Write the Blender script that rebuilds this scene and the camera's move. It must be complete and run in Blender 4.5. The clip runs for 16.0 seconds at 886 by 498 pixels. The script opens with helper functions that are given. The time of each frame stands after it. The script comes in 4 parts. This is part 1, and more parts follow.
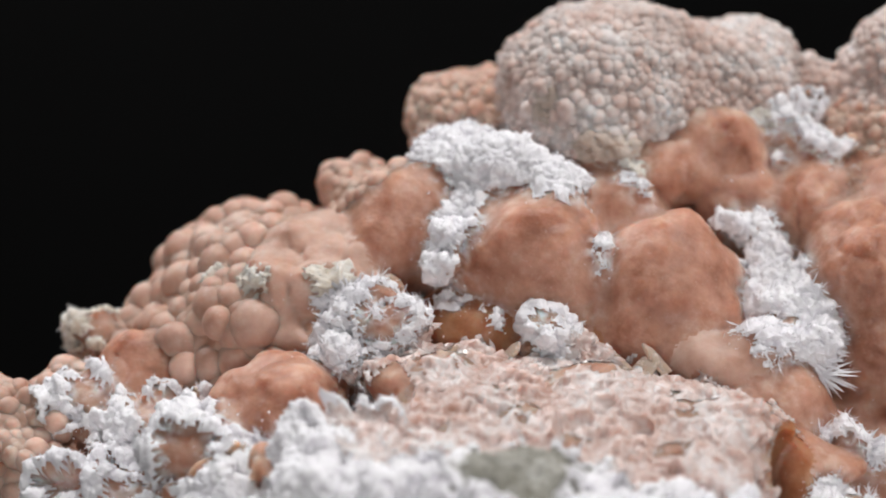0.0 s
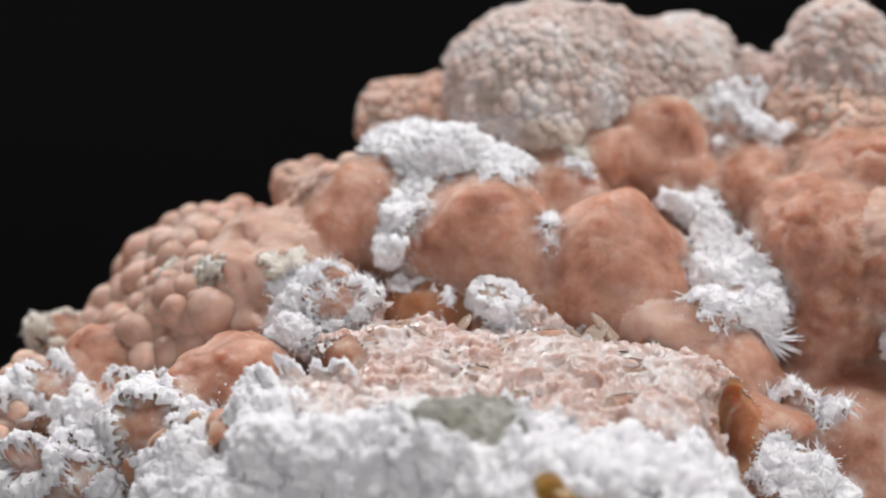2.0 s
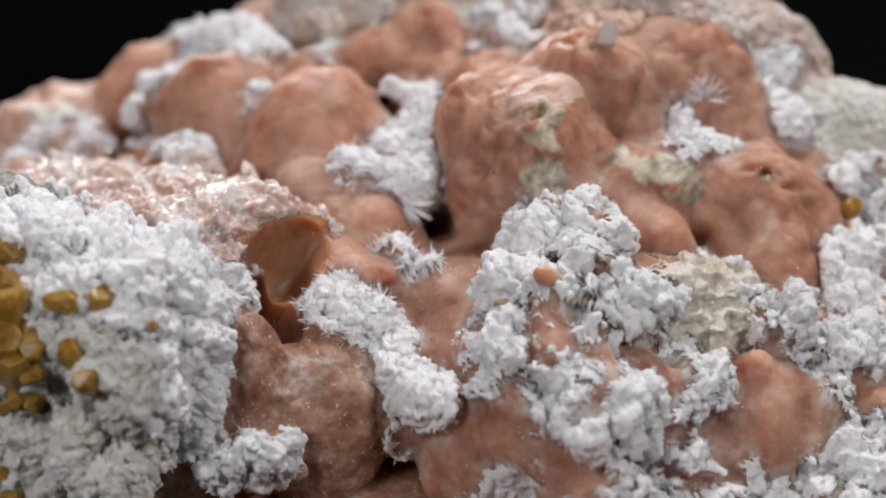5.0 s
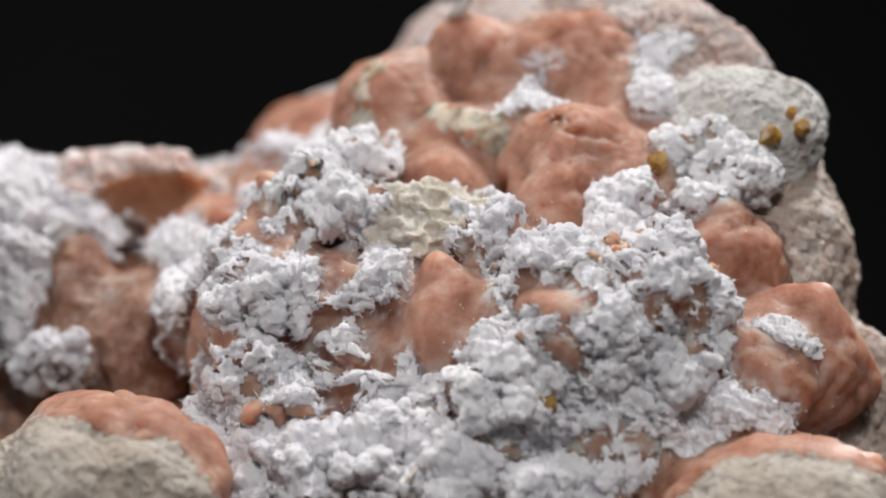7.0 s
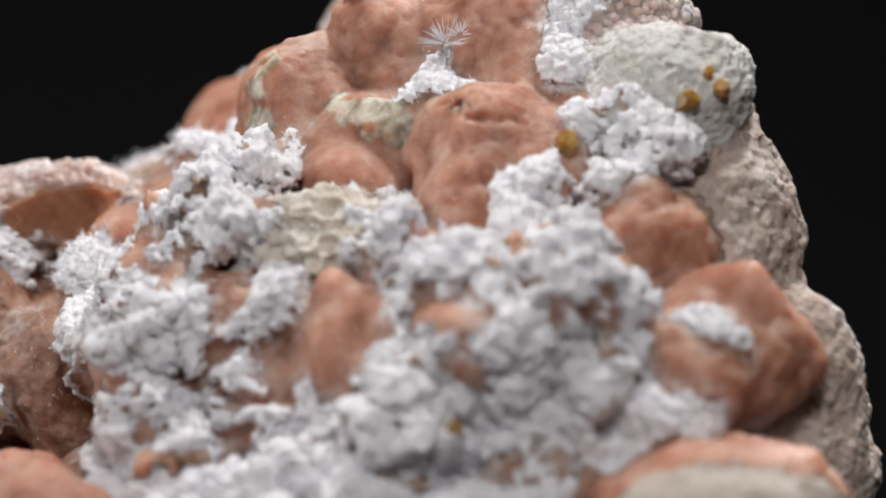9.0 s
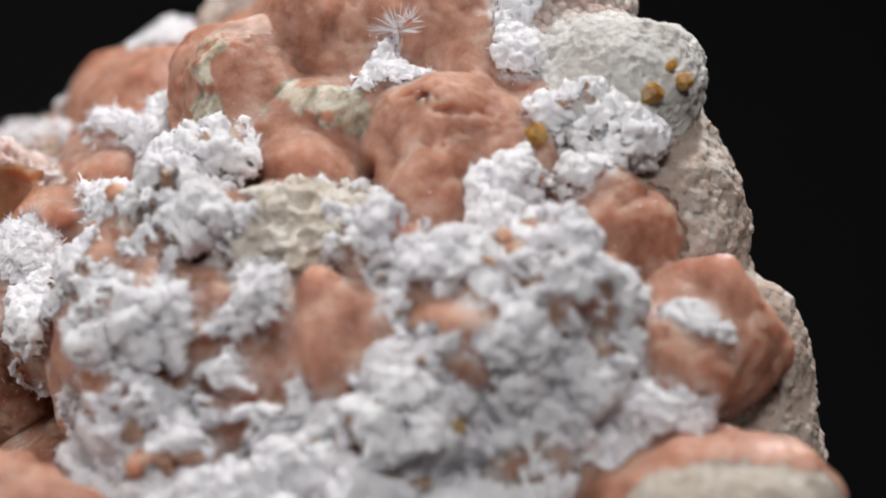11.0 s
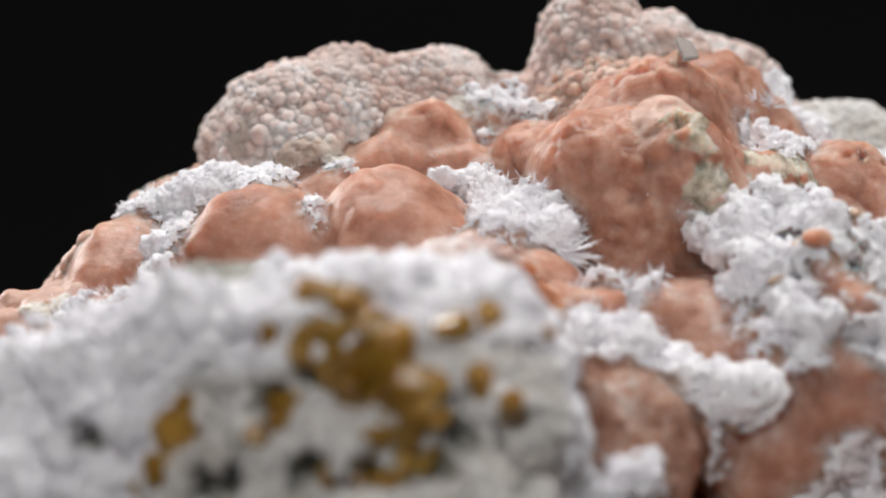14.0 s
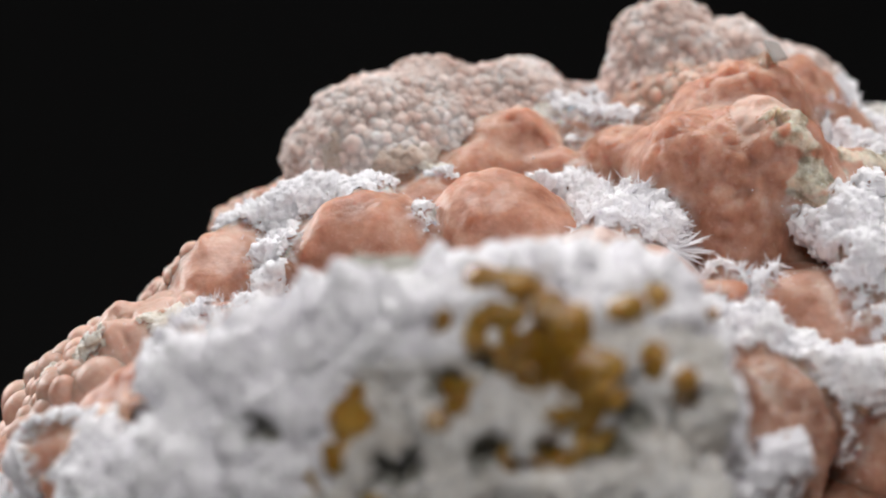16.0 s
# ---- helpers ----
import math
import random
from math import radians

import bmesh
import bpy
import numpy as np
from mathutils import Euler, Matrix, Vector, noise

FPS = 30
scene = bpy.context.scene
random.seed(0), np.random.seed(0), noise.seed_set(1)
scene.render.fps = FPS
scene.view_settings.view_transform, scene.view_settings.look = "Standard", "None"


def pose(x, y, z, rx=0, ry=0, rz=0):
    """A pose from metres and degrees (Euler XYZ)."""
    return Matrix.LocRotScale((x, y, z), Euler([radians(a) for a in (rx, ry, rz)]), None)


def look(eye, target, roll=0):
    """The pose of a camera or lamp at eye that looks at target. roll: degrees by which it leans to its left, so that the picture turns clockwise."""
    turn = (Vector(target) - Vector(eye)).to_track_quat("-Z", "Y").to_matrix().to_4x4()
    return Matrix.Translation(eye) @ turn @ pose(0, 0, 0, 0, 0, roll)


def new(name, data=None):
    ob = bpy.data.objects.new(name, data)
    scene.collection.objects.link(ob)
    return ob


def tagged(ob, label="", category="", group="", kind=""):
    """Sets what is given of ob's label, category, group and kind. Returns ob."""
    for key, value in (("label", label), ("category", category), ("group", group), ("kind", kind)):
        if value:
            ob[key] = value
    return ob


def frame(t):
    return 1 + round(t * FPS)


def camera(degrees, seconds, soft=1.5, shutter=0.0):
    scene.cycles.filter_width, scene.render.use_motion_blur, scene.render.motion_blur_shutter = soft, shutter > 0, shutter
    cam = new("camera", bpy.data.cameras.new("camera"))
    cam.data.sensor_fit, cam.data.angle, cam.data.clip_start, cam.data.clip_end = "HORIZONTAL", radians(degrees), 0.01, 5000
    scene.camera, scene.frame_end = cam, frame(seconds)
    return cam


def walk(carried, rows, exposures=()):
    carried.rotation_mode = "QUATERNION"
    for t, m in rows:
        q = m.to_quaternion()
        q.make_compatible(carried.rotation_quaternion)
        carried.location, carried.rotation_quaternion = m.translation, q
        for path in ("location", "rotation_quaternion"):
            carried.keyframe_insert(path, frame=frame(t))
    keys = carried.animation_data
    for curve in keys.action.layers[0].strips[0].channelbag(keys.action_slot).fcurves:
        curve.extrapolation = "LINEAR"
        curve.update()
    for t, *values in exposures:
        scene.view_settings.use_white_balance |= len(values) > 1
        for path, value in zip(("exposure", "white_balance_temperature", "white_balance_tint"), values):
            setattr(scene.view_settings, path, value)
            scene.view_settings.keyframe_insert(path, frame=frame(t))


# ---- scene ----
cam = camera(16.34, 16.0, 2.0)
PATH = [
    (0, (-0.02395, -0.22610, 0.10166), (-0.03834, 0.00264, 0.00181), 6.83),
    (0.5, (-0.04990, -0.21894, 0.10035), (-0.04709, 0.00964, -0.00085), 8.52),
    (1, (-0.05589, -0.22599, 0.08792), (-0.04647, 0.00741, -0.00116), 6.93),
    (1.5, (-0.03943, -0.23530, 0.07693), (-0.03943, 0.00230, -0.00084), 4.90),
    (2, (-0.01684, -0.23890, 0.08254), (-0.03388, -0.00249, 0.00306), 4.73),
    (2.5, (-0.00212, -0.24098, 0.07812), (-0.02546, -0.00383, 0.00252), 4.11),
    (3, (0.02638, -0.23723, 0.07737), (-0.02055, -0.00365, 0.00161), 3.71),
    (3.5, (0.04983, -0.23447, 0.07074), (-0.01697, -0.00422, -0.00015), 4.29),
    (4, (0.07392, -0.22608, 0.06839), (-0.01211, -0.00207, -0.00174), 3.69),
    (4.5, (0.09948, -0.21628, 0.06286), (-0.01065, -0.00150, -0.00226), 4.09),
    (4.7, (0.11380, -0.21561, 0.05245), (-0.00709, -0.00398, -0.00322), 3.60),
    (5.2, (0.15770, -0.19266, 0.03437), (-0.00076, -0.00328, -0.00465), 3.76),
    (5.75, (0.19956, -0.15981, 0.01293), (0.00620, -0.00251, -0.00622), 3.94),
    (6.3, (0.23324, -0.12031, -0.00932), (0.01315, -0.00173, -0.00780), 4.12),
    (6.8, (0.25581, -0.08001, -0.02952), (0.01948, -0.00103, -0.00923), 4.28),
    (7, (0.25708, -0.05819, -0.02397), (0.01536, 0.00353, -0.00773), 4.44),
    (7.5, (0.24021, -0.03130, 0.01267), (-0.00569, 0.01289, -0.00592), 1.14),
    (8, (0.23764, -0.00502, 0.01713), (-0.01095, 0.01836, -0.00499), -2.40),
    (8.5, (0.24607, -0.01894, -0.00919), (-0.00175, 0.01404, -0.00952), -1.04),
    (9.25, (0.24445, -0.03494, -0.00578), (-0.00048, 0.01499, -0.00945), -0.99),
    (10, (0.24164, -0.05070, -0.00240), (0.00078, 0.01594, -0.00938), -0.94),
    (10.8, (0.23733, -0.06714, 0.00118), (0.00213, 0.01695, -0.00931), -0.89),
    (11, (0.23682, -0.06655, 0.00339), (0.00209, 0.01861, -0.00885), -1.05),
    (11.5, (0.22082, -0.09838, 0.01058), (-0.00051, 0.01660, -0.00649), -0.41),
    (12, (0.19137, -0.14530, -0.00305), (-0.00437, 0.01021, -0.00423), 1.19),
    (12.5, (0.15096, -0.18335, -0.01660), (-0.00790, 0.00921, -0.00313), 0.01),
    (13, (0.10270, -0.21170, -0.02865), (-0.01169, 0.00852, 0.00161), -2.87),
    (13.5, (0.04446, -0.23024, -0.02032), (-0.01371, 0.01160, 0.00476), -8.72),
    (14, (0.00182, -0.23610, -0.01188), (-0.01735, 0.01279, 0.00170), -9.12),
    (14.5, (-0.04137, -0.23344, 0.00119), (-0.02012, 0.01565, 0.00216), -10.12),
    (15, (-0.07015, -0.21564, 0.02733), (-0.01930, 0.02820, 0.00596), -13.45),
    (15.5, (-0.04894, -0.23300, 0.00581), (-0.02201, 0.01554, 0.00523), -12.63),
    (16, (-0.02489, -0.24044, -0.01405), (-0.02458, 0.00896, 0.00324), -10.83),
]
walk(cam, [(t, look(eye, target, roll)) for t, eye, target, roll in PATH],
     [(0.0, -0.14), (1.5, -0.08), (4.0, -0.26), (7.0, 0.10), (7.75, -0.18), (8.5, 0.06), (11.0, 0.1), (12.0, 0.1), (13.0, 0.14), (14.5, 0.05), (15.0, 0.0), (16.0, 0.12)])
cam.data.dof.use_dof = True
cam.data.dof.focus_distance = 0.2405
cam.data.dof.aperture_fstop = 19.0

# ---- light ----
world = bpy.data.worlds.new("dark_studio")
world.use_nodes = True
world.node_tree.nodes["Background"].inputs[0].default_value = (0.8, 0.85, 1.0, 1)
world.node_tree.nodes["Background"].inputs[1].default_value = 0.004
scene.world = world


def softbox(name, eye, target, size, watts, colour):
    lamp = bpy.data.lights.new(name, "AREA")
    lamp.shape, lamp.size, lamp.energy, lamp.color = "DISK", size, watts, colour
    ob = new(name, lamp)
    ob.matrix_world = look(eye, target)
    return ob


softbox("unseen_lamp", (-0.02, 0.10, 0.42), (-0.01, 0.0, 0.0), 0.06, 1.4, (1.0, 0.975, 0.96))
softbox("unseen_lamp", (-0.28, 0.22, 0.24), (-0.02, 0.0, 0.0), 0.08, 0.95, (0.98, 0.98, 0.99))
# The right and front lamps are unseen fills, added to brighten those faces.
softbox("unseen_lamp", (0.37, -0.05, 0.24), (0.01, 0.0, -0.005), 0.09, 0.82, (1.0, 0.975, 0.96))
softbox("unseen_lamp", (-0.04, -0.42, 0.13), (-0.02, 0.0, -0.005), 0.12, 0.72, (1.0, 0.975, 0.96))


# ---- materials ----
def material(name, colours, scale, roughness, bump=0.3, bump_scale=None, sss=0.0, radius=(1, 0.45, 0.25),
             reach=0.002, coat=0.0, transmission=0.0, fine=None, pebbles=0.0, specks=0.0, sheen=0.0, gloss=0.5, frost=False):
    """Colours blended by noise at two scales, with relief; scale is in waves a metre."""
    m = bpy.data.materials.new(name)
    m.use_nodes = True
    n, link = m.node_tree.nodes, m.node_tree.links.new
    b = n["Principled BSDF"]
    b.inputs["Roughness"].default_value = roughness
    where = n.new("ShaderNodeNewGeometry").outputs["Position"]
    big, small = n.new("ShaderNodeTexNoise"), n.new("ShaderNodeTexNoise")
    for tex, s, d in ((big, scale, 4), (small, (fine or scale * 6), 5)):
        link(where, tex.inputs["Vector"])
        tex.inputs["Scale"].default_value, tex.inputs["Detail"].default_value = s, d
        tex.inputs["Roughness"].default_value = 0.6
    mix = n.new("ShaderNodeMix")
    mix.data_type = "FLOAT"
    mix.inputs[0].default_value = 0.4
    link(big.outputs["Fac"], mix.inputs[2])
    link(small.outputs["Fac"], mix.inputs[3])
    ramp = n.new("ShaderNodeValToRGB")
    while len(ramp.color_ramp.elements) < len(colours):
        ramp.color_ramp.elements.new(0.5)
    for k, c in enumerate(colours):
        ramp.color_ramp.elements[k].position = 0.36 + 0.28 * k / max(1, len(colours) - 1)
        ramp.color_ramp.elements[k].color = (*c, 1)
    link(mix.outputs[0], ramp.inputs[0])
    info = n.new("ShaderNodeObjectInfo")
    hue = n.new("ShaderNodeHueSaturation")
    shade = n.new("ShaderNodeMapRange")
    shade.inputs[3].default_value, shade.inputs[4].default_value = 0.9, 1.1
    link(info.outputs["Random"], shade.inputs[0])
    link(shade.outputs[0], hue.inputs["Value"])
    link(ramp.outputs[0], hue.inputs["Color"])
    last = hue.outputs[0]
    if specks:
        dot, edge, over = n.new("ShaderNodeTexNoise"), n.new("ShaderNodeMapRange"), n.new("ShaderNodeMix")
        link(where, dot.inputs["Vector"])
        dot.inputs["Scale"].default_value, dot.inputs["Detail"].default_value = 2600, 3
        edge.inputs[1].default_value, edge.inputs[2].default_value, edge.inputs[4].default_value = 0.64, 0.72, specks
        link(dot.outputs["Fac"], edge.inputs[0])
        over.data_type = "RGBA"
        link(edge.outputs[0], over.inputs[0])
        link(last, over.inputs[6])
        over.inputs[7].default_value = (0.82, 0.76, 0.73, 1)
        last = over.outputs[2]
    if frost:
        film, veil = n.new("ShaderNodeAttribute"), n.new("ShaderNodeMix")
        film.attribute_name = "frost"
        veil.data_type = "RGBA"
        link(film.outputs["Fac"], veil.inputs[0])
        link(last, veil.inputs[6])
        veil.inputs[7].default_value = (0.86, 0.81, 0.81, 1)
        patch, edge, tone, over = n.new("ShaderNodeAttribute"), n.new("ShaderNodeMapRange"), n.new("ShaderNodeValToRGB"), n.new("ShaderNodeMix")
        patch.attribute_name = "cream"
        edge.inputs[1].default_value, edge.inputs[2].default_value = 0.3, 0.6
        link(patch.outputs["Fac"], edge.inputs[0])
        for k, (place, c) in enumerate(((0.38, (0.25, 0.21, 0.15, 1)), (0.62, (0.64, 0.59, 0.50, 1)))):
            tone.color_ramp.elements[k].position, tone.color_ramp.elements[k].color = place, c
        link(small.outputs["Fac"], tone.inputs[0])
        over.data_type = "RGBA"
        link(edge.outputs[0], over.inputs[0])
        link(veil.outputs[2], over.inputs[6])
        link(tone.outputs[0], over.inputs[7])
        last = over.outputs[2]
    link(last, b.inputs["Base Color"])
    rough = n.new("ShaderNodeMapRange")
    rough.inputs[3].default_value, rough.inputs[4].default_value = roughness - 0.12, min(1.0, roughness + 0.12)
    link(small.outputs["Fac"], rough.inputs[0])
    link(rough.outputs[0], b.inputs["Roughness"])
    if sss:
        b.inputs["Subsurface Weight"].default_value = sss
        b.inputs["Subsurface Radius"].default_value = radius
        b.inputs["Subsurface Scale"].default_value = reach
    b.inputs["Specular IOR Level"].default_value = gloss
    if sheen:
        b.inputs["Sheen Weight"].default_value, b.inputs["Sheen Roughness"].default_value = sheen, 0.4
        b.inputs["Sheen Tint"].default_value = (1.0, 0.86, 0.8, 1)
    if transmission:
        b.inputs["Transmission Weight"].default_value = transmission
    if coat:
        b.inputs["Coat Weight"].default_value = coat
        b.inputs["Coat Roughness"].default_value = 0.25
    tex = n.new("ShaderNodeTexNoise")
    link(where, tex.inputs["Vector"])
    tex.inputs["Scale"].default_value, tex.inputs["Detail"].default_value = bump_scale or scale * 8, 6
    rel = n.new("ShaderNodeBump")
    rel.inputs["Strength"].default_value, rel.inputs["Distance"].default_value = bump, 0.0006
    link(tex.outputs["Fac"], rel.inputs["Height"])
    if pebbles:
        cell, swell = n.new("ShaderNodeTexVoronoi"), n.new("ShaderNodeBump")
        cell.feature = "SMOOTH_F1"
        cell.inputs["Scale"].default_value, cell.inputs["Smoothness"].default_value = 900, 0.3
        link(where, cell.inputs["Vector"])
        swell.invert = True
        swell.inputs["Strength"].default_value, swell.inputs["Distance"].default_value = pebbles, 0.0006
        link(cell.outputs["Distance"], swell.inputs["Height"])
        link(swell.outputs[0], rel.inputs["Normal"])
    link(rel.outputs[0], b.inputs["Normal"])
    return m


PINK = material("pink_mineral", [(0.30, 0.129, 0.08), (0.415, 0.206, 0.142), (0.508, 0.281, 0.206), (0.61, 0.41, 0.334)], 260, 0.5, 0.2, 2000, 1.0, (1, 0.58, 0.42), 0.005, specks=0.12, fine=620, gloss=0.35, frost=True)
BEAD = material("pink_beads", [(0.47, 0.275, 0.208), (0.58, 0.385, 0.312), (0.68, 0.515, 0.445)], 110, 0.5, 0.1, 2400, 0.9, (1, 0.6, 0.48), 0.0012, specks=0.15, gloss=0.35)
BEDDING = material("pink_between_beads", [(0.42, 0.235, 0.168), (0.52, 0.33, 0.257), (0.60, 0.42, 0.345)], 110, 0.55, 0.2, 2400, 0.6, (1, 0.6, 0.5), 0.0008, specks=0.1)
WALL = material("grey_pink_grains", [(0.313, 0.231, 0.187), (0.435, 0.344, 0.291), (0.539, 0.461, 0.409), (0.679, 0.635, 0.6)], 130, 0.8, 0.4, 3000, 0.5, (1, 0.75, 0.6), 0.001, fine=500, specks=0.3)
DUSTY = material("dusty_pink_beads", [(0.46, 0.305, 0.258), (0.59, 0.44, 0.395), (0.70, 0.595, 0.565), (0.82, 0.775, 0.775)], 110, 0.7, 0.25, 3000, 0.7, (1, 0.75, 0.65), 0.001, fine=420, specks=0.4, sheen=0.1)
ORANGE = material("orange_mineral", [(0.30, 0.115, 0.052), (0.40, 0.175, 0.09), (0.48, 0.245, 0.145)], 200, 0.42, 0.15, 2000, 1.0, (1, 0.48, 0.3), 0.006, specks=0.1)
MATRIX = material("pink_matrix", [(0.174, 0.0696, 0.0391), (0.287, 0.131, 0.0827), (0.392, 0.235, 0.174), (0.539, 0.47, 0.435)], 140, 0.6, 0.6, 1200, 0.5, reach=0.002, specks=0.6)
WHITE = material("white_fibrous_mineral", [(0.76, 0.745, 0.785), (0.825, 0.815, 0.85), (0.87, 0.865, 0.89)], 250, 0.75, 0.4, 4200, 0.5, (1, 0.97, 1.0), 0.0006)
FIBRE = material("white_fibres", [(0.79, 0.785, 0.825), (0.86, 0.855, 0.885)], 250, 0.7, 0.0, 4500)
BLUSH = material("blush_white_crust", [(0.4, 0.231, 0.178), (0.522, 0.374, 0.331), (0.626, 0.535, 0.513), (0.731, 0.696, 0.696)], 170, 0.34, 0.3, 2600, 0.8, (1, 0.75, 0.68), 0.0016, coat=0.3)
CREAM = material("cream_mineral", [(0.522, 0.452, 0.365), (0.679, 0.626, 0.557), (0.774, 0.757, 0.722)], 260, 0.6, 0.4, 2500, 0.6, (1, 0.88, 0.75), 0.0005)
GREY = material("grey_green_matrix", [(0.174, 0.165, 0.135), (0.278, 0.27, 0.235), (0.452, 0.444, 0.418)], 220, 0.7, 0.5, 1800, 0.3, (1, 0.9, 0.8), 0.001)
STONE = material("beige_broken_stone", [(0.348, 0.287, 0.235), (0.487, 0.426, 0.365), (0.609, 0.566, 0.513)], 160, 0.7, 0.5, 1500, 0.3, (1, 0.8, 0.7), 0.001)
RIND = material("pale_grey_crust", [(0.47, 0.435, 0.392), (0.644, 0.626, 0.6), (0.748, 0.739, 0.739)], 170, 0.75, 0.45, 2200, 0.6, (1, 0.92, 0.86), 0.0006)
AMBER = material("amber_crystal", [(0.148, 0.0713, 0.00696), (0.313, 0.165, 0.0191), (0.479, 0.296, 0.074)], 260, 0.3, 0.25, 2500, 0.7, (1, 0.6, 0.15), 0.0018, coat=0.3)
GLASSY = material("clear_crystal", [(0.66, 0.62, 0.59), (0.76, 0.73, 0.71)], 300, 0.22, 0.1, 2000, 0.4, (1, 0.9, 0.85), 0.002, transmission=0.55)
AMBERISH = material("pinkish_clear_crystal", [(0.60, 0.36, 0.26), (0.72, 0.52, 0.43)], 300, 0.25, 0.1, 2000, 0.7, (1, 0.6, 0.45), 0.003, transmission=0.25)
CLOTH = material("black_cloth", [(0.004, 0.004, 0.0045), (0.006, 0.006, 0.007)], 60, 0.95, 0.2, 2500)
FELT = material("black_backdrop", [(0.05, 0.05, 0.051), (0.06, 0.06, 0.062)], 4, 0.98, 0.1, 400)

# ---- forms (all in centimetres, turned into metres when linked) ----
CM = 0.01
rng = np.random.default_rng(7)


def value_noise(p, wave, seed):
    """Smooth noise of 0 to 1 at the rows of p, with the given wavelength."""
    q = p / wave + 1000.0
    i = np.floor(q).astype(np.int64)
    f = q - i
    f = f * f * (3 - 2 * f)
    out = np.zeros(len(p))
    for dx in (0, 1):
        for dy in (0, 1):
            for dz in (0, 1):
                h = (i[:, 0] + dx) * 73856093 ^ (i[:, 1] + dy) * 19349663 ^ (i[:, 2] + dz) * 83492791 ^ seed * 2654435761
                h = (h ^ (h >> 13)) * 1274126177 & 0xFFFFFFFF
                h = (h ^ (h >> 16)) * 2246822519 & 0xFFFFFFFF
                w = (f[:, 0] if dx else 1 - f[:, 0]) * (f[:, 1] if dy else 1 - f[:, 1]) * (f[:, 2] if dz else 1 - f[:, 2])
                out += w * ((h >> 8) & 0xFFFF) / 65535.0
    return out


def billow(p, wave, seed, octaves=3, gain=0.5):
    """Rounded lumps with sharp creases between them, 0 to about 1."""
    out, amp, total = np.zeros(len(p)), 1.0, 0.0
    for k in range(octaves):
        out += amp * (1 - np.abs(2 * value_noise(p, wave / 2**k, seed + k) - 1)) if k % 2 else amp * np.abs(2 * value_noise(p, wave / 2**k, seed + k) - 1)
        total += amp
        amp *= gain
    return out / total


def field_of(forms, lo, shape, step, blend, out=None):
    """Distance to the smooth union of ellipsoids (centre, radii) on a grid."""
    axes = [lo[k] + step * np.arange(shape[k], dtype=np.float32) for k in range(3)]
    out = np.full(shape, 9.0, np.float32) if out is None else out
    for c, r in forms:
        span = [slice(max(0, int((c[k] - r[k] - 0.5 - lo[k]) / step)), min(shape[k], int((c[k] + r[k] + 0.5 - lo[k]) / step) + 2)) for k in range(3)]
        d = [(axes[k][span[k]] - c[k]) for k in range(3)]
        x, y, z = d[0][:, None, None], d[1][None, :, None], d[2][None, None, :]
        k0 = np.sqrt((x / r[0]) ** 2 + (y / r[1]) ** 2 + (z / r[2]) ** 2)
        k1 = np.sqrt((x / r[0] ** 2) ** 2 + (y / r[1] ** 2) ** 2 + (z / r[2] ** 2) ** 2)
        e = k0 * (k0 - 1) / np.maximum(k1, 1e-4)
        a = out[tuple(span)]
        h = np.maximum(blend - np.abs(a - e), 0) / blend
        out[tuple(span)] = np.minimum(a, e) - h * h * blend * 0.25
    return out


def skin(field, lo, step):
    """Surface of the zero level: vertices and quads (surface nets)."""
    s = field < 0
    nx, ny, nz = (n - 1 for n in field.shape)
    corner = [(a, b, c) for a in (0, 1) for b in (0, 1) for c in (0, 1)]
    cut = lambda arr, o: arr[o[0]:o[0] + nx, o[1]:o[1] + ny, o[2]:o[2] + nz]
    count = sum(cut(s, o).astype(np.int8) for o in corner)
    live = np.argwhere((count > 0) & (count < 8))
    number = np.full((nx, ny, nz), -1, np.int64)
    number[tuple(live.T)] = np.arange(len(live))
    val = {o: field[live[:, 0] + o[0], live[:, 1] + o[1], live[:, 2] + o[2]] for o in corner}
    acc, n = np.zeros((len(live), 3)), np.zeros(len(live))
    for a in corner:
        for k in range(3):
            if a[k] == 0:
                b = tuple(1 if q == k else a[q] for q in range(3))
                cross = (val[a] < 0) != (val[b] < 0)
                t = val[a] / np.where(np.abs(val[a] - val[b]) < 1e-9, 1, val[a] - val[b])
                p = np.array(a, float)[None, :].repeat(len(live), 0)
                p[:, k] += np.clip(t, 0, 1)
                acc += np.where(cross[:, None], p, 0)
                n += cross
    verts = lo + step * (live + acc / n[:, None])
    quads = []
    for k in range(3):
        u, v = (k + 1) % 3, (k + 2) % 3
        a = s[tuple(slice(0, -1) if q == k else slice(None) for q in range(3))]
        b = s[tuple(slice(1, None) if q == k else slice(None) for q in range(3))]
        e = np.argwhere(a != b)
        e = e[(e[:, u] > 0) & (e[:, v] > 0) & (e[:, u] < field.shape[u] - 1) & (e[:, v] < field.shape[v] - 1)]
        out = a[tuple(e.T)]
        pick = []
        for du, dv in ((-1, -1), (0, -1), (0, 0), (-1, 0)):
            c = e.copy()
            c[:, u] += du
            c[:, v] += dv
            pick.append(number[tuple(c.T)])
        q = np.stack(pick, 1)
        q[~out] = q[~out][:, ::-1]
        quads.append(q)
    return verts, np.concatenate(quads)


